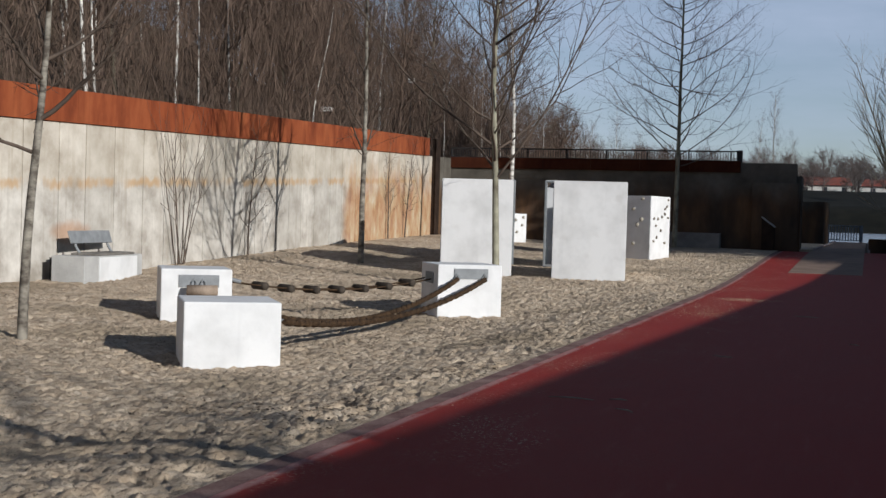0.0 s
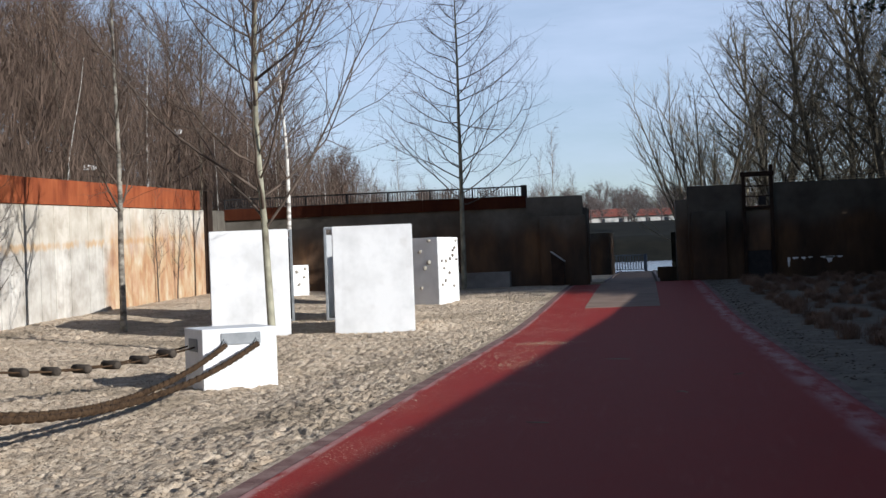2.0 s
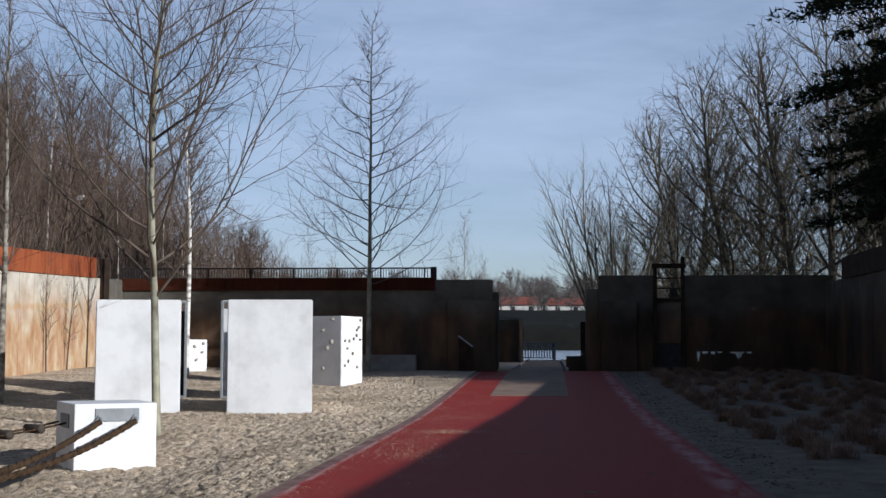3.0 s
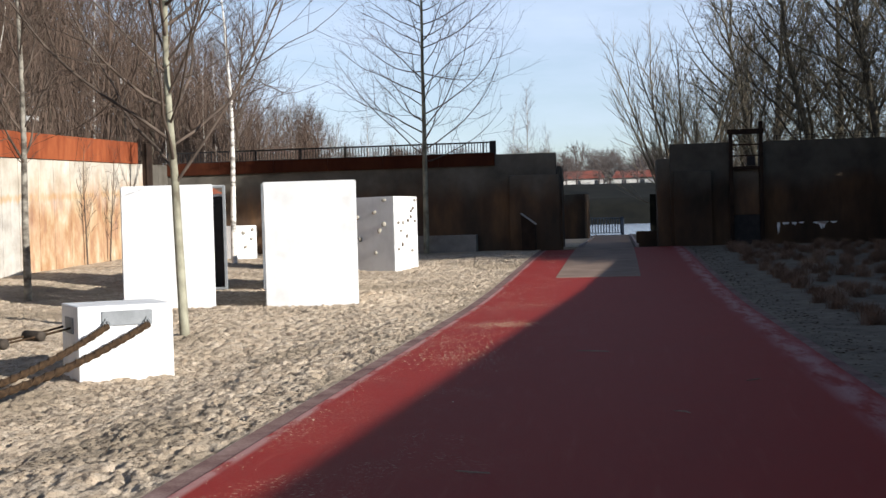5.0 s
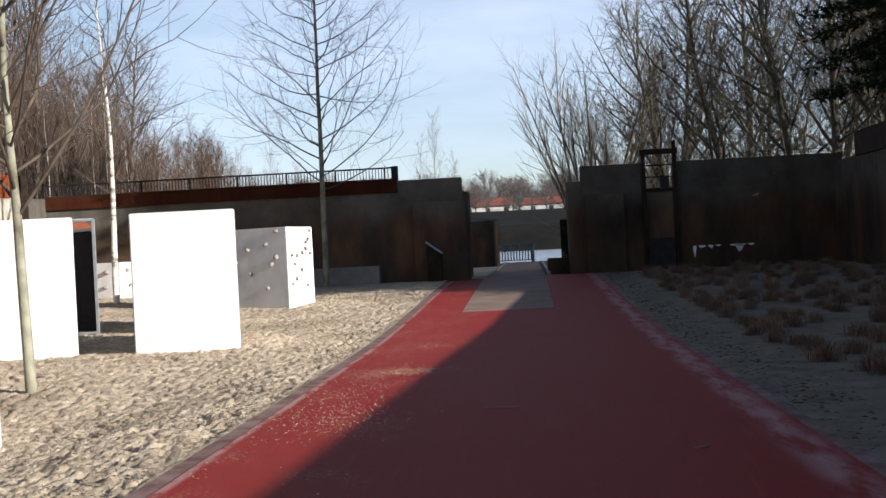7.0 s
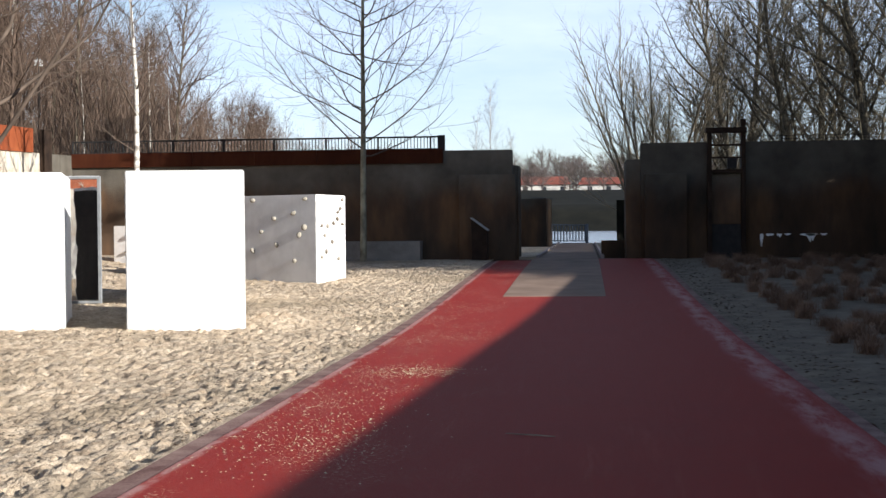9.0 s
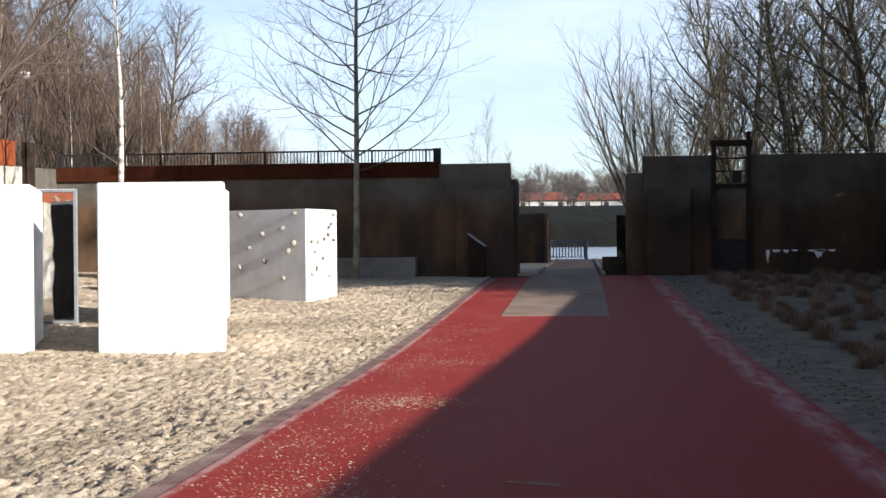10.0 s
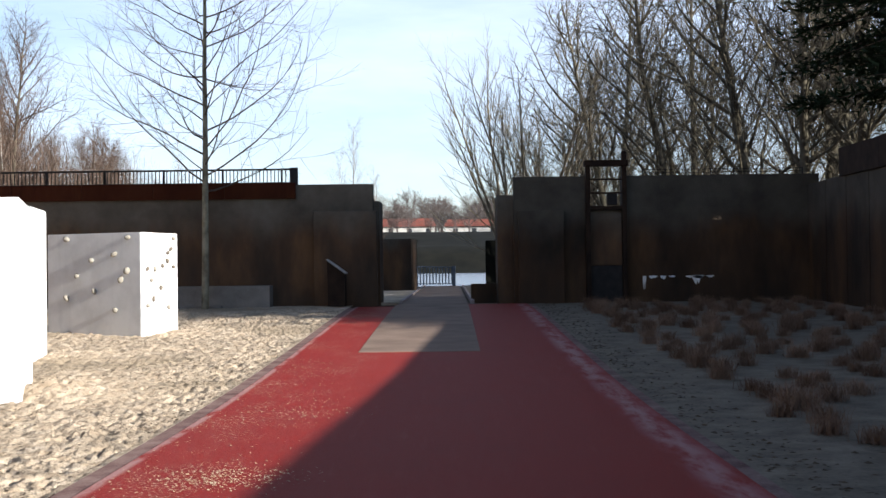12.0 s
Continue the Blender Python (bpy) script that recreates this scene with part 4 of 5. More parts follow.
make_tree("young_tree", "young leafless birch with a white trunk", 9, young_cfg(10.0, 0.10, 0.32, 3.2, 50, 0.09, 24), (BARK_BIRCH, BARK_DARK), at(-9.05, 48.2, 0, 0.95), (0, 0), "young trees")
make_tree("young_tree", "young leafless tree with arching tiered branches", 21, young_cfg(12.8, 0.10, 0.245, 5.0, 74, 0.09, 60, 0.75, lambda u: max(0.14, 1.22 - 1.15 * u), 0.025), (BARK_YOUNG, BARK_DARK), at(-3.95, 53.2), (0, 0), "young trees")


# ---- woods round the court ----
def wood_cfg(h, r, first, reach, angle, up1, kids, fine):
    return [
        {"len": h, "r": r, "segs": 9, "wild": 0.035, "up": 0.02, "sides": 6, "kids": (kids, kids), "from": first, "angle": angle, "spread": 10, "tip": 0.15, "shape": lambda u: max(0.35, 1.25 - 0.9 * u)},
        {"len": reach, "r": r * 0.36, "segs": 5, "wild": 0.10, "up": up1, "sides": 4, "kids": fine, "from": 0.15, "angle": 42, "spread": 14, "tip": 0.25},
        {"len": reach * 0.42, "r": r * 0.11, "segs": 4, "wild": 0.14, "up": 0.07, "sides": 3, "kids": (4, 6), "from": 0.15, "angle": 42, "spread": 16, "tip": 0.4},
        {"len": reach * 0.2, "r": r * 0.055, "segs": 2, "wild": 0.15, "up": 0.05, "sides": 3, "kids": (0, 0), "from": 0.3, "angle": 40, "tip": 0.6},
    ]


FAR = at(0, 0, z=-80)
rng = random.Random(31)
birches = [make_tree("birch", "leafless birch with a white trunk on the slope", 40 + k, wood_cfg(11.5 + k, 0.06, 0.30, 2.8, 38, 0.10, 24, (7, 9)), (BARK_BIRCH, TWIG_BROWN), at(-17 - 2.5 * k, 34 + 9 * k, z=far_z(-17 - 2.5 * k, 34 + 9 * k)), (rng.uniform(-.06, .06), rng.uniform(-.05, .05)), "wooded slope") for k in range(3)]
browns = [make_tree("bare_tree", "leafless brown-twigged tree on the wooded slope", 60 + k, wood_cfg(12.5, 0.15, 0.12, 4.2, 44, 0.10, 36, (10, 13)), (TWIG_GREY if k else TWIG_BROWN, TWIG_BROWN), at(-24 - 5 * k, 26 + 12 * k, z=far_z(-24 - 5 * k, 26 + 12 * k)), (rng.uniform(-.06, .06), rng.uniform(-.05, .05)), "wooded slope") for k in range(3)]
spots = []
for i in range(900):
    x, y = -15.6 - 48 * rng.random() ** 1.1, 14 + 200 * rng.random() ** 1.25
    if all((x - a) ** 2 + (y - b) ** 2 > 3.4 for a, b in spots):
        spots.append((x, y))
    if len(spots) > 270:
        break
for i, (x, y) in enumerate(spots):
    near_edge = x > -25
    src = birches[i % 3] if (near_edge and i % 5 < 2) or i % 5 == 0 else browns[i % 3]
    copy_thing(src, at(x, y, rng.uniform(0, 6.28), rng.uniform(0.62, 1.12) * (0.72 if x > -20 else 1.0), far_z(x, y) - 0.2))

# understorey of thin brown shoots
v, f = [], []
for i in range(90000):
    x, y = -15.0 - 40 * rng.random() ** 1.4, 14 + 170 * rng.random() ** 1.3
    z = far_z(x, y) + 6.5 * rng.random() ** 1.8
    d = Vector((rng.gauss(0, 0.35), rng.gauss(0, 0.35), 1)).normalized() * rng.uniform(0.6, 2.2)
    w = Vector((rng.gauss(0, 1), rng.gauss(0, 1), 0)).normalized() * rng.uniform(0.008, 0.02)
    q = len(v)
    v.extend((Vector((x, y, z)) - w, Vector((x, y, z)) + w, Vector((x, y, z)) + d))
    f.append((q, q + 1, q + 2))
# fine spray of twigs filling the crowns of the slope
for x, y in spots:
    top = rng.uniform(7.0, 12.5) * (0.72 if x > -20 else 1.0)
    z0 = far_z(x, y)
    for k in range(330):
        a, rr = rng.uniform(0, 6.28), 2.3 * rng.random() ** 0.6
        p = Vector((x + rr * math.cos(a), y + rr * math.sin(a), z0 + top * (0.12 + 0.88 * rng.random() ** 0.8)))
        if p.x > -14.4:
            continue
        d = Vector((rng.gauss(0, 0.45) + 0.4 * math.cos(a), rng.gauss(0, 0.45) + 0.4 * math.sin(a), 1)).normalized() * rng.uniform(0.5, 1.5)
        w = Vector((rng.gauss(0, 1), rng.gauss(0, 1), 0)).normalized() * rng.uniform(0.006, 0.015)
        q = len(v)
        v.extend((p - w, p + w, p + d))
        f.append((q, q + 1, q + 2))
me = bpy.data.meshes.new("undergrowth")
me.from_pydata([tuple(a) for a in v], [], f)
me.materials.append(TWIG_BROWN)
tagged(new("undergrowth", me), "dense thicket of thin brown leafless shoots", "thicket", "", "stuff")

greys = [make_tree("bare_tree", "tall leafless grey tree behind the wall", 80 + k, wood_cfg(14.5, 0.24, 0.12, 5.6, 40, 0.11, 28, (8, 10)), (TWIG_GREY, TWIG_GREY), at(13.0 + 6 * k, 66 + 4 * k, z=far_z(13 + 6 * k, 66 + 4 * k) - 0.2), (rng.uniform(-.08, .08), rng.uniform(-.05, .05)), "woods behind the gate") for k in range(3)]
for i, (x, y, s) in enumerate(((9.5, 78, 0.9), (11.5, 70, 0.95), (16.5, 64, 1.0), (18, 74, 1.05), (22, 68, 1.0), (14.5, 84, 1.1), (20, 86, 1.1), (25, 78, 1.1), (28, 70, 1.0), (12, 92, 1.1), (17, 98, 1.1), (24, 94, 1.2), (30, 88, 1.2), (34, 76, 1.1), (13.5, 60, 0.8), (20.5, 61, 0.95), (26, 62, 1.0))):
    copy_thing(greys[i % 3], at(x, y, rng.uniform(0, 6.28), s, far_z(x, y) - 0.2))
v, f = [], []
for x, y in [(10 + 25 * rng.random(), 62 + 34 * rng.random()) for i in range(34)]:
    z0, top = far_z(x, y), rng.uniform(9.0, 15.0)
    for k in range(800):
        a, rr = rng.uniform(0, 6.28), 3.0 * rng.random() ** 0.6
        p = Vector((x + rr * math.cos(a), y + rr * math.sin(a), z0 + top * (0.05 + 0.95 * rng.random())))
        d = Vector((rng.gauss(0, 0.5) + 0.5 * math.cos(a), rng.gauss(0, 0.5) + 0.5 * math.sin(a), 1)).normalized() * rng.uniform(0.5, 1.4)
        w = Vector((rng.gauss(0, 1), rng.gauss(0, 1), 0)).normalized() * rng.uniform(0.006, 0.014)
        q = len(v)
        v.extend((p - w, p + w, p + d))
        f.append((q, q + 1, q + 2))
me = bpy.data.meshes.new("thicket")
me.from_pydata([tuple(a) for a in v], [], f)
me.materials.append(TWIG_GREY)
tagged(new("thicket", me), "thin grey leafless twigs among the trees", "thicket", "", "stuff")
# bare trees on the east bank whose shadows cross the court
copy_thing(browns[0], at(13.4, 2.0, 1.0, 0.8, 2.6))

# many-stemmed willow beyond the gate
willow = thing("willow", "many-stemmed leafless ochre willow beyond the gate", "tree", at(5.7, 76, 0, 1.15, 0.3))
stems, crown = [], Tubes()
wr = random.Random(5)
wcfg = [
    {"len": 9.0, "r": 0.09, "segs": 9, "wild": 0.05, "up": 0.03, "sides": 5, "kids": (12, 15), "from": 0.15, "angle": 30, "spread": 10, "tip": 0.1, "shape": lambda u: 1.2 - 0.8 * u},
    {"len": 3.0, "r": 0.03, "segs": 6, "wild": 0.07, "up": 0.08, "sides": 4, "kids": (8, 10), "from": 0.15, "angle": 28, "spread": 10, "tip": 0.2},
    {"len": 1.3, "r": 0.012, "segs": 3, "wild": 0.08, "up": 0.06, "sides": 3, "kids": (0, 0), "from": 0.3, "angle": 30, "tip": 0.5},
]
for k in range(13):
    a = k * 2.4
    stems.append(Tubes())
    grow(wr, Vector((0.25 * math.cos(a), 0.25 * math.sin(a), 0)), Vector((0.5 * math.cos(a) * wr.uniform(0.3, 1.1), 0.5 * math.sin(a) * wr.uniform(0.3, 1.1), 1)).normalized(), 9.0 * wr.uniform(0.75, 1.05), 0.09, 0, wcfg, [stems[-1], crown])
for nm, o in [("stem", o) for o in stems] + [("crown", crown)]:
    t = new(nm, o.mesh(nm, TWIG_WILLOW))
    t.parent = willow
copy_thing(willow, at(9.4, 88, 1.7, 1.05, 0.3))
copy_thing(birches[1], at(-6.4, 140, 0.6, 1.15, 0.3))
copy_thing(birches[2], at(-9.0, 150, 2.1, 0.95, 0.3))
copy_thing(birches[0], at(-4.4, 145, 2.1, 0.9, 0.3))


# thin leafless plants along the foot of the west wall
stool = thing("multi_stem_shrub", "thin leafless many-stemmed shrub by the concrete wall", "shrub", at(-12.86, 31.65))
rr = random.Random(8)
scfg = [
    {"len": 4.0, "r": 0.015, "segs": 8, "wild": 0.04, "up": 0.03, "sides": 5, "kids": (4, 6), "from": 0.3, "angle": 28, "spread": 8, "tip": 0.15},
    {"len": 1.2, "r": 0.009, "segs": 5, "wild": 0.06, "up": 0.08, "sides": 4, "kids": (0, 0), "from": 0.3, "angle": 30, "tip": 0.3},
]
for k in range(8):
    st = [Tubes(), Tubes()]
    grow(rr, Vector((0.03 * (k % 3), 0.05 * k - 0.2, -0.05)), Vector((rr.uniform(-0.05, 0.06), 0.12 * (k - 3.5), 1)).normalized(), 4.0 * rr.uniform(0.75, 1.1), 0.015, 0, scfg, st)
    for nm, o in zip(("stem", "side_shoot"), st):
        t = new(nm, o.mesh(nm, BARK_DARK))
        t.parent = stool
for k, (x, y, h) in enumerate(((-12.9, 35.4, 4.3), (-13.05, 46.7, 3.8), (-13.07, 48.5, 3.6))):
    make_tree("sapling", "thin dark leafless sapling by the concrete wall", 150 + k, young_cfg(h, 0.028, 0.16, 1.15, 46, 0.14, 15, 0.6, lambda u: max(0.2, 1.15 - 0.8 * u), 0.011), (BARK_DARK, BARK_DARK), at(x, y), (0, 0), "wall saplings")


# conifers
def conifer(seed, h, m, label, spread=5.6, power=1.0, first=0.22, tier=0.34, sprays=26, width=0.035, boughs=7):
    rng = random.Random(seed)
    ob = thing("conifer", label, "tree", m, "conifers")
    tr, br = Tubes(), Tubes()
    tr.add([Vector((0, 0, -0.3)), Vector((0.05, 0, h * 0.5)), Vector((0, 0, h))], [0.26, 0.17, 0.03], 8)
    v, f = [], []
    z = h * first
    while z < h * 0.99:
        reach = ((h - z) / h) ** power * spread + 0.5
        for k in range(boughs):
            a = rng.uniform(0, 6.28)
            d = Vector((math.cos(a), math.sin(a), rng.uniform(-0.18, 0.12)))
            L = reach * rng.uniform(0.6, 1.1)
            pts = [Vector((0, 0, z)) + d * L * u + Vector((0, 0, -0.5 * u * u * L * 0.25)) for u in (0, 0.5, 1)]
            br.add(pts, [0.05, 0.03, 0.008], 4)
            for j in range(sprays):
                u = 0.15 + 0.85 * rng.random()
                p = Vector((0, 0, z)) + d * L * u + Vector((0, 0, -0.125 * u * u * L))
                p += Vector((rng.gauss(0, 0.28), rng.gauss(0, 0.28), rng.gauss(0, 0.09)))
                out = (d + Vector((rng.gauss(0, 0.6), rng.gauss(0, 0.6), rng.gauss(0.1, 0.3)))).normalized()
                for n in range(4):
                    w = (out + Vector((rng.gauss(0, 0.55), rng.gauss(0, 0.55), rng.gauss(0, 0.4)))).normalized() * rng.uniform(0.18, 0.36)
                    s = w.cross(Vector((rng.gauss(0, 0.5), rng.gauss(0, 0.5), 1))).normalized() * width
                    q = len(v)
                    v.extend((p - s, p + s, p + w))
                    f.append((q, q + 1, q + 2))
        z += tier
    t = new("trunk", tr.mesh("trunk", BARK_DARK))
    t.parent = ob
    b = new("bough", br.mesh("bough", BARK_DARK))
    b.parent = ob
    me = bpy.data.meshes.new("foliage")
    me.from_pydata([tuple(a) for a in v], [], f)
    me.materials.append(NEEDLES)
    n = new("foliage", me)
    n.parent = ob
    return ob


conifer(5, 17.0, at(15.4, 50.6, z=2.6), "broad dark green pine leaning over the shaded wall", 5.9, 0.35, 0.19, 0.66, 210, 0.04, 9)
pine = conifer(2, 17.0, at(15.5, 43.5, z=2.6), "dark green conifer behind the east wall")
for x, y, s in ((19.0, 41.5, 1.05), (18.2, 46.5, 1.0), (15.2, 47.5, 0.9), (22.5, 44.5, 1.1), (22, 50, 1.1), (22.0, 56.0, 0.9), (26, 43, 1.2), (19.5, 38.6, 1.1), (25, 37.5, 1.3)):
    copy_thing(pine, at(x, y, x * 3.1, s, 2.6))

# dry ornamental grass in the shaded bed
def grass_tuft(seed):
    rng = random.Random(seed)
    v, f = [], []
    for k in range(300):
        a, lean = rng.uniform(0, 6.28), min(abs(rng.gauss(0, 0.75)), 1.45)
        L = rng.uniform(0.14, 0.31)
        b = Vector((rng.gauss(0, 0.075), rng.gauss(0, 0.075), -0.02))
        d = Vector((math.cos(a) * math.sin(lean), math.sin(a) * math.sin(lean), math.cos(lean)))
        s = Vector((-math.sin(a), math.cos(a), 0)) * rng.uniform(0.002, 0.005)
        mid, end = b + d * L * 0.55, b + d * L + Vector((math.cos(a), math.sin(a), -0.7)) * 0.16 * L
        q = len(v)
        v.extend((b - s, b + s, mid + s * 0.9, mid - s * 0.9, end))
        f.extend(((q, q + 1, q + 2, q + 3), (q + 3, q + 2, q + 4)))
    me = bpy.data.meshes.new("tuft")
    me.from_pydata([tuple(a) for a in v], [], f)
    me.materials.append(DRYGRASS)
    return me


TUFTS = [grass_tuft(k) for k in range(5)]
rng = random.Random(77)
count = 0
for row in range(46):
    y = 23.5 + row * 0.66
    x = 5.75 + rng.uniform(-0.1, 0.15) + (0.3 if row % 2 else 0)
    while x < WALL_R(y) - 0.5 and count < 295:
        if rng.random() < 0.83 and not (x > 8.6 and y < 31):
            ob = new("grass_clump", TUFTS[count % 5])
            px, py, s = x + rng.uniform(-0.15, 0.15), y + rng.uniform(-0.2, 0.2), rng.uniform(0.75, 1.2)
            ob.matrix_basis = Matrix.LocRotScale((px, py, ground_z(px, py)), Euler((0, 0, rng.uniform(0, 6.28))), (s, s, s * rng.uniform(0.8, 1.0)))
            tagged(ob, "dry brown clump of ornamental grass in the bed", "grass clump", "grass clumps")
            count += 1
        x += rng.uniform(0.68, 1.1)

# ---- beyond the gate ----
structure("pier_far", prism([(-0.6, 76), (0.75, 75.2), (0.95, 77.5), (-0.5, 78)], -0.3, 2.7), DARKWALL, "dark rusty concrete pier beyond the gate", "pier")
structure("ground_verge", box(-3.0, 1.1, 55.2, 75.0, 0.2, 0.50), SAND, "pale sand verge beyond the gate", "sand")
structure("ground_verge_right", box(3.1, 6.0, 56.8, 87, 0.2, 0.51), SOIL, "grey paved verge beyond the gate", "pavement")
for x in (1.04, 3.0):
    structure("kerb_gate", box(x, x + 0.09, 55.1, 87.0, 0.3, 0.56, 0.01), KERB, "low grey kerb beside the walkway", "kerb")
# the bank's near-black on this pier paints the shade it should stand in
structure("pier_far_right", prism([(3.95, 76), (5.3, 76), (5.3, 77.6), (4.0, 77.6)], -0.3, 2.6), FARBANK, "concrete pier beside the walkway, painted near-black for its shade", "pier")
# darkened concrete paints on the shade that misses this low wall
structure("wall_low", box(3.02, 3.73, 56.3, 56.62, 0.3, 0.98, 0.015), SHADEWALL, "low grey concrete wall beside the walkway", "wall")
fence = thing("fence", "blue-grey steel railing at the end of the walkway", "fence", pose(-0.55, 87.5, 0.48))
part("top_rail", tube([(-0.6, -6, 1.12), (1.2, -0.5, 1.02), (3.1, 0, 0.98)], 0.03, 8), BLUESTEEL, fence)
part("bottom_rail", tube([(1.2, -0.5, 0.15), (3.1, 0, 0.12)], 0.025, 8), BLUESTEEL, fence)
for k in range(12):
    u = k / 11
    part("bar", box(1.25 + 1.8 * u - 0.03, 1.25 + 1.8 * u + 0.03, -0.5 + 0.5 * u - 0.03, -0.5 + 0.5 * u + 0.03, 0.1, 1.0), BLUESTEEL, fence)
for x, y in ((1.2, -0.5), (3.15, 0.0)):
    part("fence_post", box(x - 0.09, x + 0.09, y - 0.09, y + 0.09, -0.1, 1.05, 0.01), BLUESTEEL, fence)
structure("water_lake", box(-260, 260, 98, 299, -0.2, 0.24), WATER, "bright still lake beyond the gate", "water")
structure("backdrop_bank", grid_mesh([-300 + 20 * i for i in range(31)], [292, 298, 304, 310, 325, 340, 356, 372, 480], lambda x, y: -0.2 + 6.2 * step(y, 292, 311) + 5.0 * step(y, 325, 372) + 0.5 * noise.noise(Vector((x, y, 0)) * 0.05)), FARBANK, "dark reedy far bank of the lake", "bank", False)


def house(m, w, d, h, roof, label):
    ob = thing("house", label, "house", m, "far houses")
    part("wall", box(0, w, 0, d, -1, h), PLASTER, ob)
    bm = bmesh.new()
    v = [bm.verts.new(c) for c in ((-0.5, -0.6, h - 0.1), (w + 0.5, -0.6, h - 0.1), (w + 0.5, d + 0.6, h - 0.1), (-0.5, d + 0.6, h - 0.1), (0.5, d / 2, h + roof), (w - 0.5, d / 2, h + roof))]
    for q in ((0, 1, 5, 4), (2, 3, 4, 5), (1, 2, 5), (3, 0, 4), (3, 2, 1, 0)):
        bm.faces.new([v[k] for k in q])
    part("roof", bm, ROOFTILE, ob)
    k = 0
    x = 2.2
    while x < w - 2:
        win = part("window", box(x, x + 1.3, -0.06, 0.05, h * 0.32, h * 0.78), DARKGLASS, ob)
        part("sill", box(x - 0.1, x + 1.4, -0.12, -0.062, h * 0.28, h * 0.315), PLASTER, win)
        x += 5.2
    return ob


house(at(-17, 385, 0.03, 1, 10.3), 15, 8, 2.7, 2.3, "long low white house with a red tiled roof")
house(at(1.0, 388, -0.04, 1, 10.3), 19, 8, 2.7, 2.0, "long low white house with a red tiled roof")
house(at(24, 392, 0.05, 1, 10.3), 14, 8, 2.6, 1.8, "small white house with a red tiled roof")
house(at(-44, 395, 0.02, 1, 10.3), 20, 8, 2.6, 3.4, "small white house with a red tiled roof")
# twig brown greyed and lightened, putting the distance haze into the colour
FARTWIG = bark_material("hazed_brown_twigs", (0.15, 0.125, 0.115), (0.085, 0.07, 0.066), (1, 1, 0.6), 0.35, 0.65)
oaks = [make_tree("far_tree", "broad leafless dark tree on the far shore", 120 + k, wood_cfg(10.0, 0.32, 0.18, 5.6, 58, 0.08, 30, (9, 12)), (FARTWIG, FARTWIG), at(-30 + 25 * k, 398, z=10.6), (0, 0), "far shore trees") for k in range(3)]
rng = random.Random(9)
for i in range(96):
    x, y = -85 + 1.9 * i + rng.uniform(-3, 3), rng.uniform(399, 470)
    copy_thing(oaks[i % 3], at(x, y, rng.uniform(0, 6.28), rng.uniform(0.7, 1.3), 10.6))
for i, (x, y, s) in enumerate(((3.6, 340, 0.6), (-9, 372, 0.95), (7.5, 376, 1.0), (-3.0, 378, 0.7), (-20, 374, 0.8), (16, 372, 0.8), (22, 376, 0.9), (-14, 380, 0.7), (-12, 376, 1.1), (26, 378, 1.1), (-24, 378, 1.1))):
    copy_thing(oaks[i % 3], at(x, y, i, s * 0.7, 10.2))
copy_thing(greys[1], at(5.3, 103, 0.4, 0.085, 0.26))

# floodlights on masts in the woods
for x, y, z0, h in ((-25.4, 70.0, far_z(-25.4, 70), 7.05), (-18.8, 65.0, far_z(-18.8, 65), 8.05)):
    mast = thing("floodlight_mast", "slim grey mast with white floodlights", "lamp", pose(x, y, z0 - 0.2), "floodlights")
    part("mast", tube([(0, 0, 0), (0, 0, h - z0 + 0.2)], [0.05, 0.035], 8), BLACKSTEEL, mast)
    for s in ((-0.18, 0.18) if x < -20 else (0.0,)):
        part("lamp_head", box(s - 0.14, s + 0.14, -0.12, 0.1, h - z0 + 0.05, h - z0 + 0.3, 0.02), WHITEPAINT, mast)

# twigs blown onto the path
rng = random.Random(15)
for k, (x, y, L) in enumerate(((0.85, 13.2, 0.36), (1.35, 12.75, 0.2), (1.2, 13.3, 0.14), (2.15, 24.1, 0.36), (1.6, 17.2, 0.22), (3.6, 21.4, 0.2), (2.9, 19.5, 0.16))):
    tw = thing("twig", "small dry twig lying on the red path", "twig", pose(x, y, 0.006, 0, 0, rng.uniform(0, 180)), "fallen twigs")
    part("stick", tube([(-L / 2, 0, 0.006), (0, rng.uniform(-0.03, 0.03), 0.008), (L / 2, 0.02, 0.006)], [0.004, 0.006, 0.003], 5), WOOD, tw)


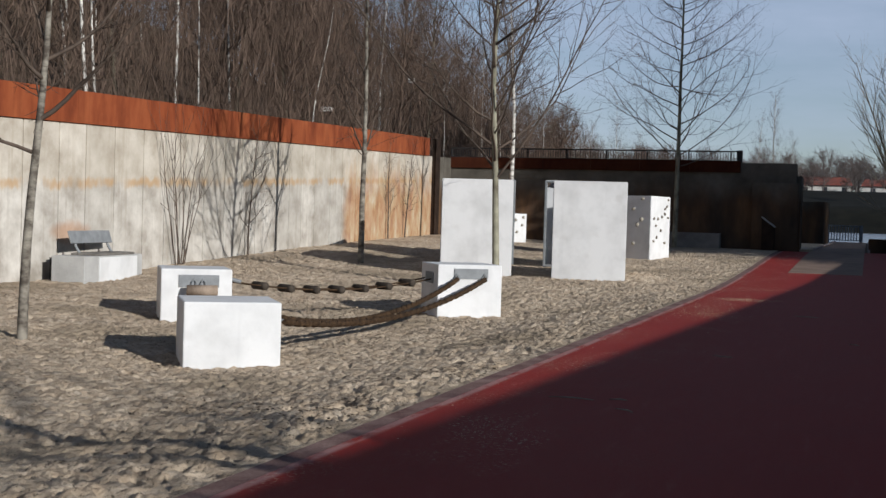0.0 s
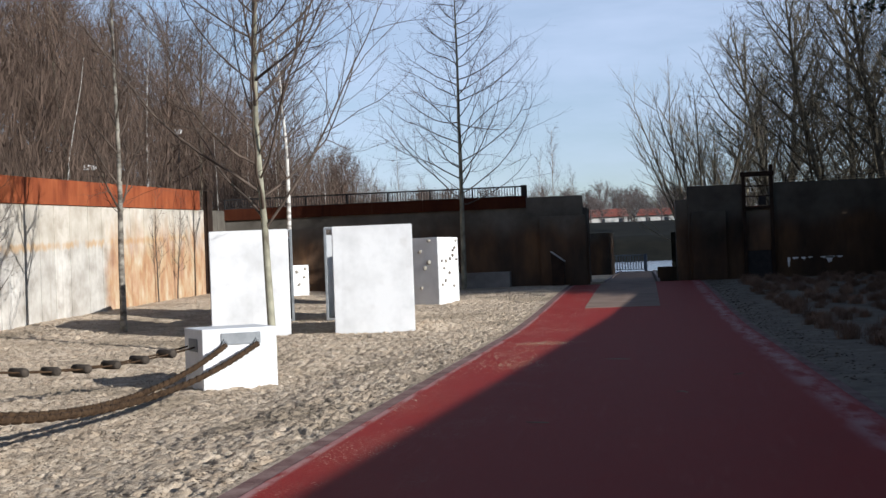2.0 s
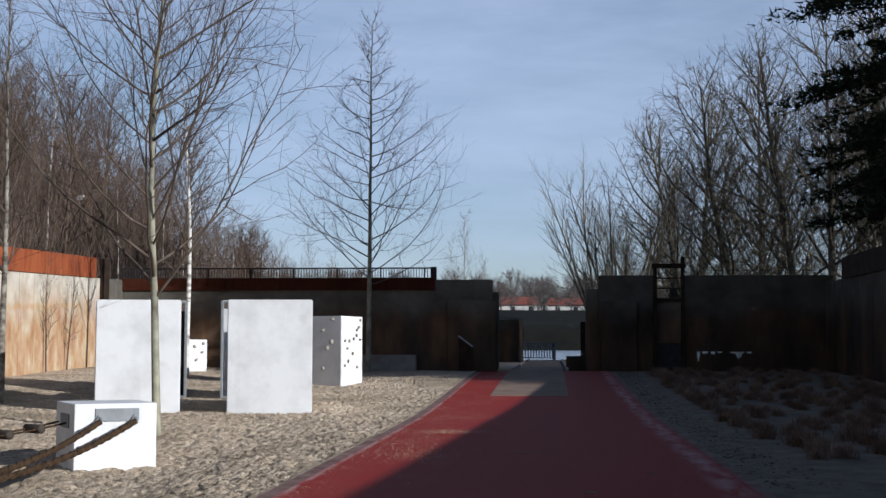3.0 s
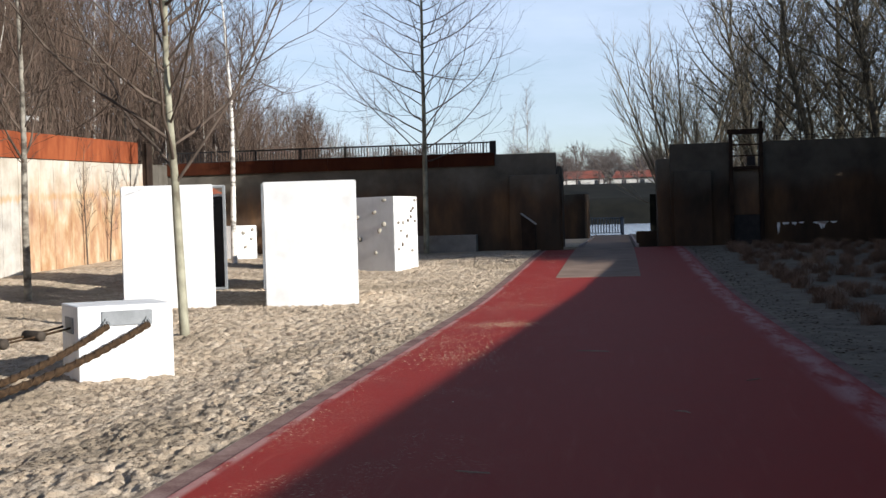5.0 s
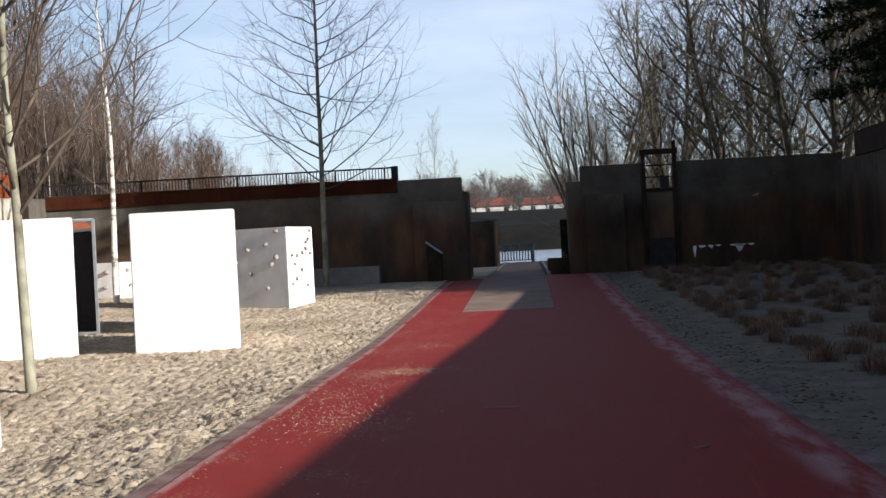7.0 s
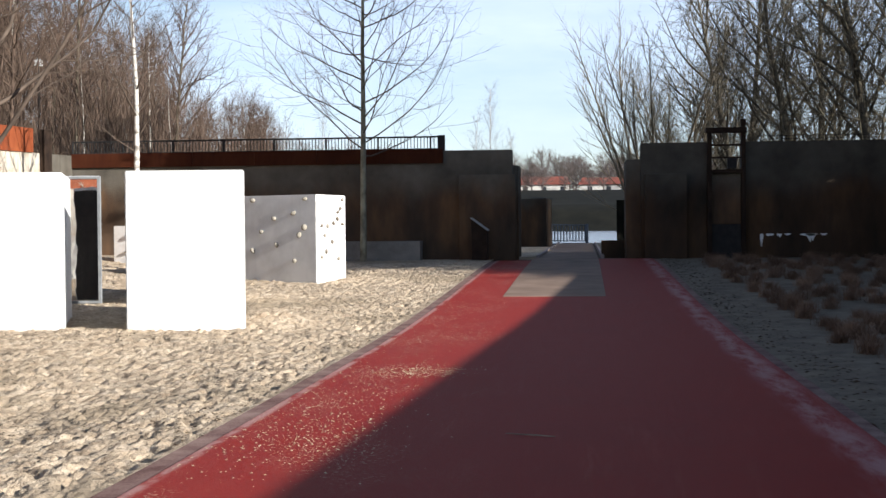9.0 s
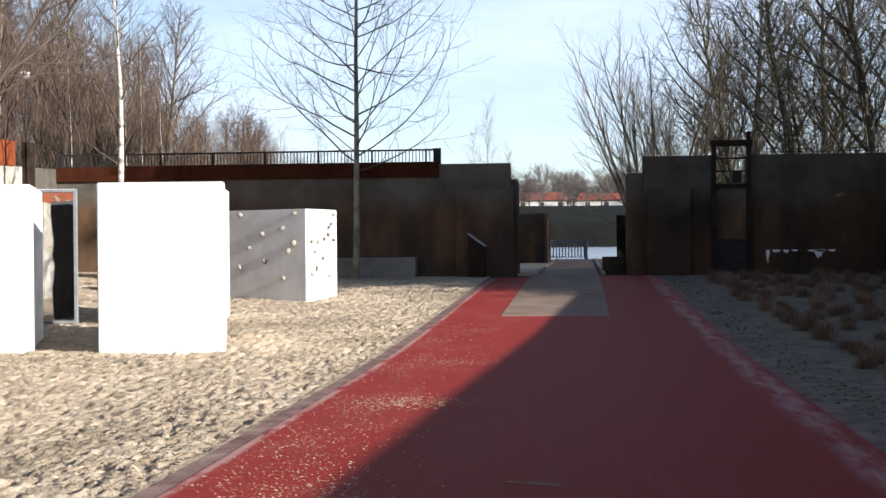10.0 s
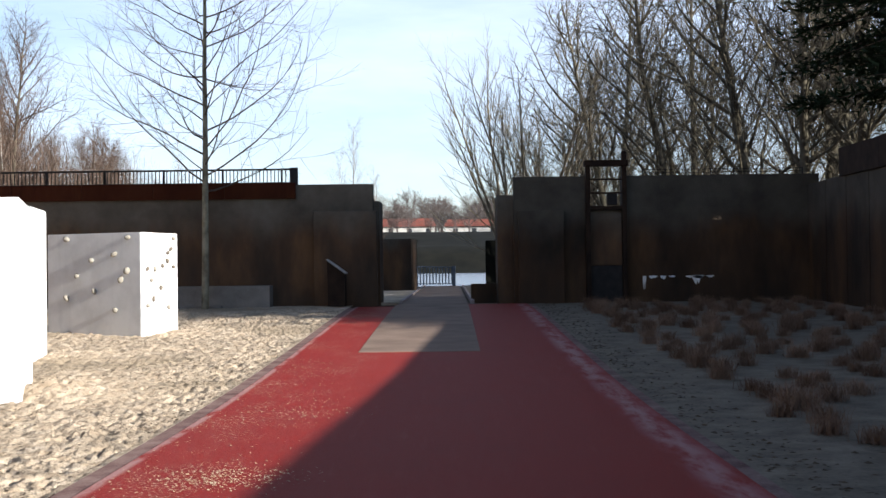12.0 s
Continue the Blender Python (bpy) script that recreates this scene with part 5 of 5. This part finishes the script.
# ---- loose litter and grains ----
def scatter(name, label, category, material, places, size, lift, height):
    """Small flat bits lying at the given places, in one object."""
    rng = random.Random(len(name))
    v, f = [], []
    for x, y in places:
        z = height(x, y) + lift
        a, w = rng.uniform(0, 6.28), rng.uniform(*size)
        h = w * rng.uniform(0.3, 0.8)
        c, sn = math.cos(a), math.sin(a)
        up = rng.uniform(0.1, 0.5) * w
        q = len(v)
        v.extend(((x + c * w, y + sn * w, z), (x - sn * h, y + c * h, z + up), (x - c * w, y - sn * w, z + up * 0.3), (x + sn * h, y - c * h, z)))
        f.append((q, q + 1, q + 2, q + 3))
    me = bpy.data.meshes.new(name)
    me.from_pydata(v, [], f)
    me.materials.append(material)
    return tagged(new(name, me), label, category, "", "stuff")


CHIP = simple("dry_leaf_chip", (0.035, 0.026, 0.018), (0.12, 0.085, 0.055), 3.0, 0.9, 0, 0, 20.0, True)
GRAIN = simple("pale_grain", (0.42, 0.33, 0.21), (0.62, 0.52, 0.36), 9.0, 0.95, 0, 0, 60.0, True)
rng = random.Random(101)
places = []
while len(places) < 32000:
    x, y = -0.25 - 12 * rng.random() ** 1.2, 8 + 43 * rng.random() ** 1.4
    if noise.noise(Vector((x, y, 3)) * 0.8) > -0.12 + 0.3 * rng.random():
        places.append((x, y))
scatter("leaf_litter", "scattered dry leaf bits on the sand", "leaf litter", CHIP, places, (0.007, 0.024), 0.004, sand_height)
places = []
for cx, cy, n, sx, sy in ((0.62, 24.0, 700, 0.3, 0.7), (0.85, 28.1, 800, 0.26, 0.28), (0.9, 32.3, 260, 0.3, 0.5), (0.5, 26.0, 300, 0.3, 0.8), (0.65, 36.8, 260, 0.3, 0.8), (0.7, 31.5, 380, 0.4, 6.0), (0.12, 26.0, 420, 0.08, 9.0)):
    for i in range(n):
        x, y = rng.gauss(cx, sx), rng.gauss(cy, sy)
        if 0.02 < x < 1.9 and 10 < y < 39.4:
            places.append((x, y))
scatter("sand_grains", "pale sand crumbs trodden onto the path", "sand", GRAIN, places, (0.006, 0.0125), 0.003, ground_z)
places = [(4.62 + abs(rng.gauss(0.25, 0.3)), 20 + 34 * rng.random()) for i in range(1500)]
scatter("gravel_bits", "dark stones and leaf bits beside the path", "gravel", CHIP, places, (0.012, 0.04), 0.008, ground_z)
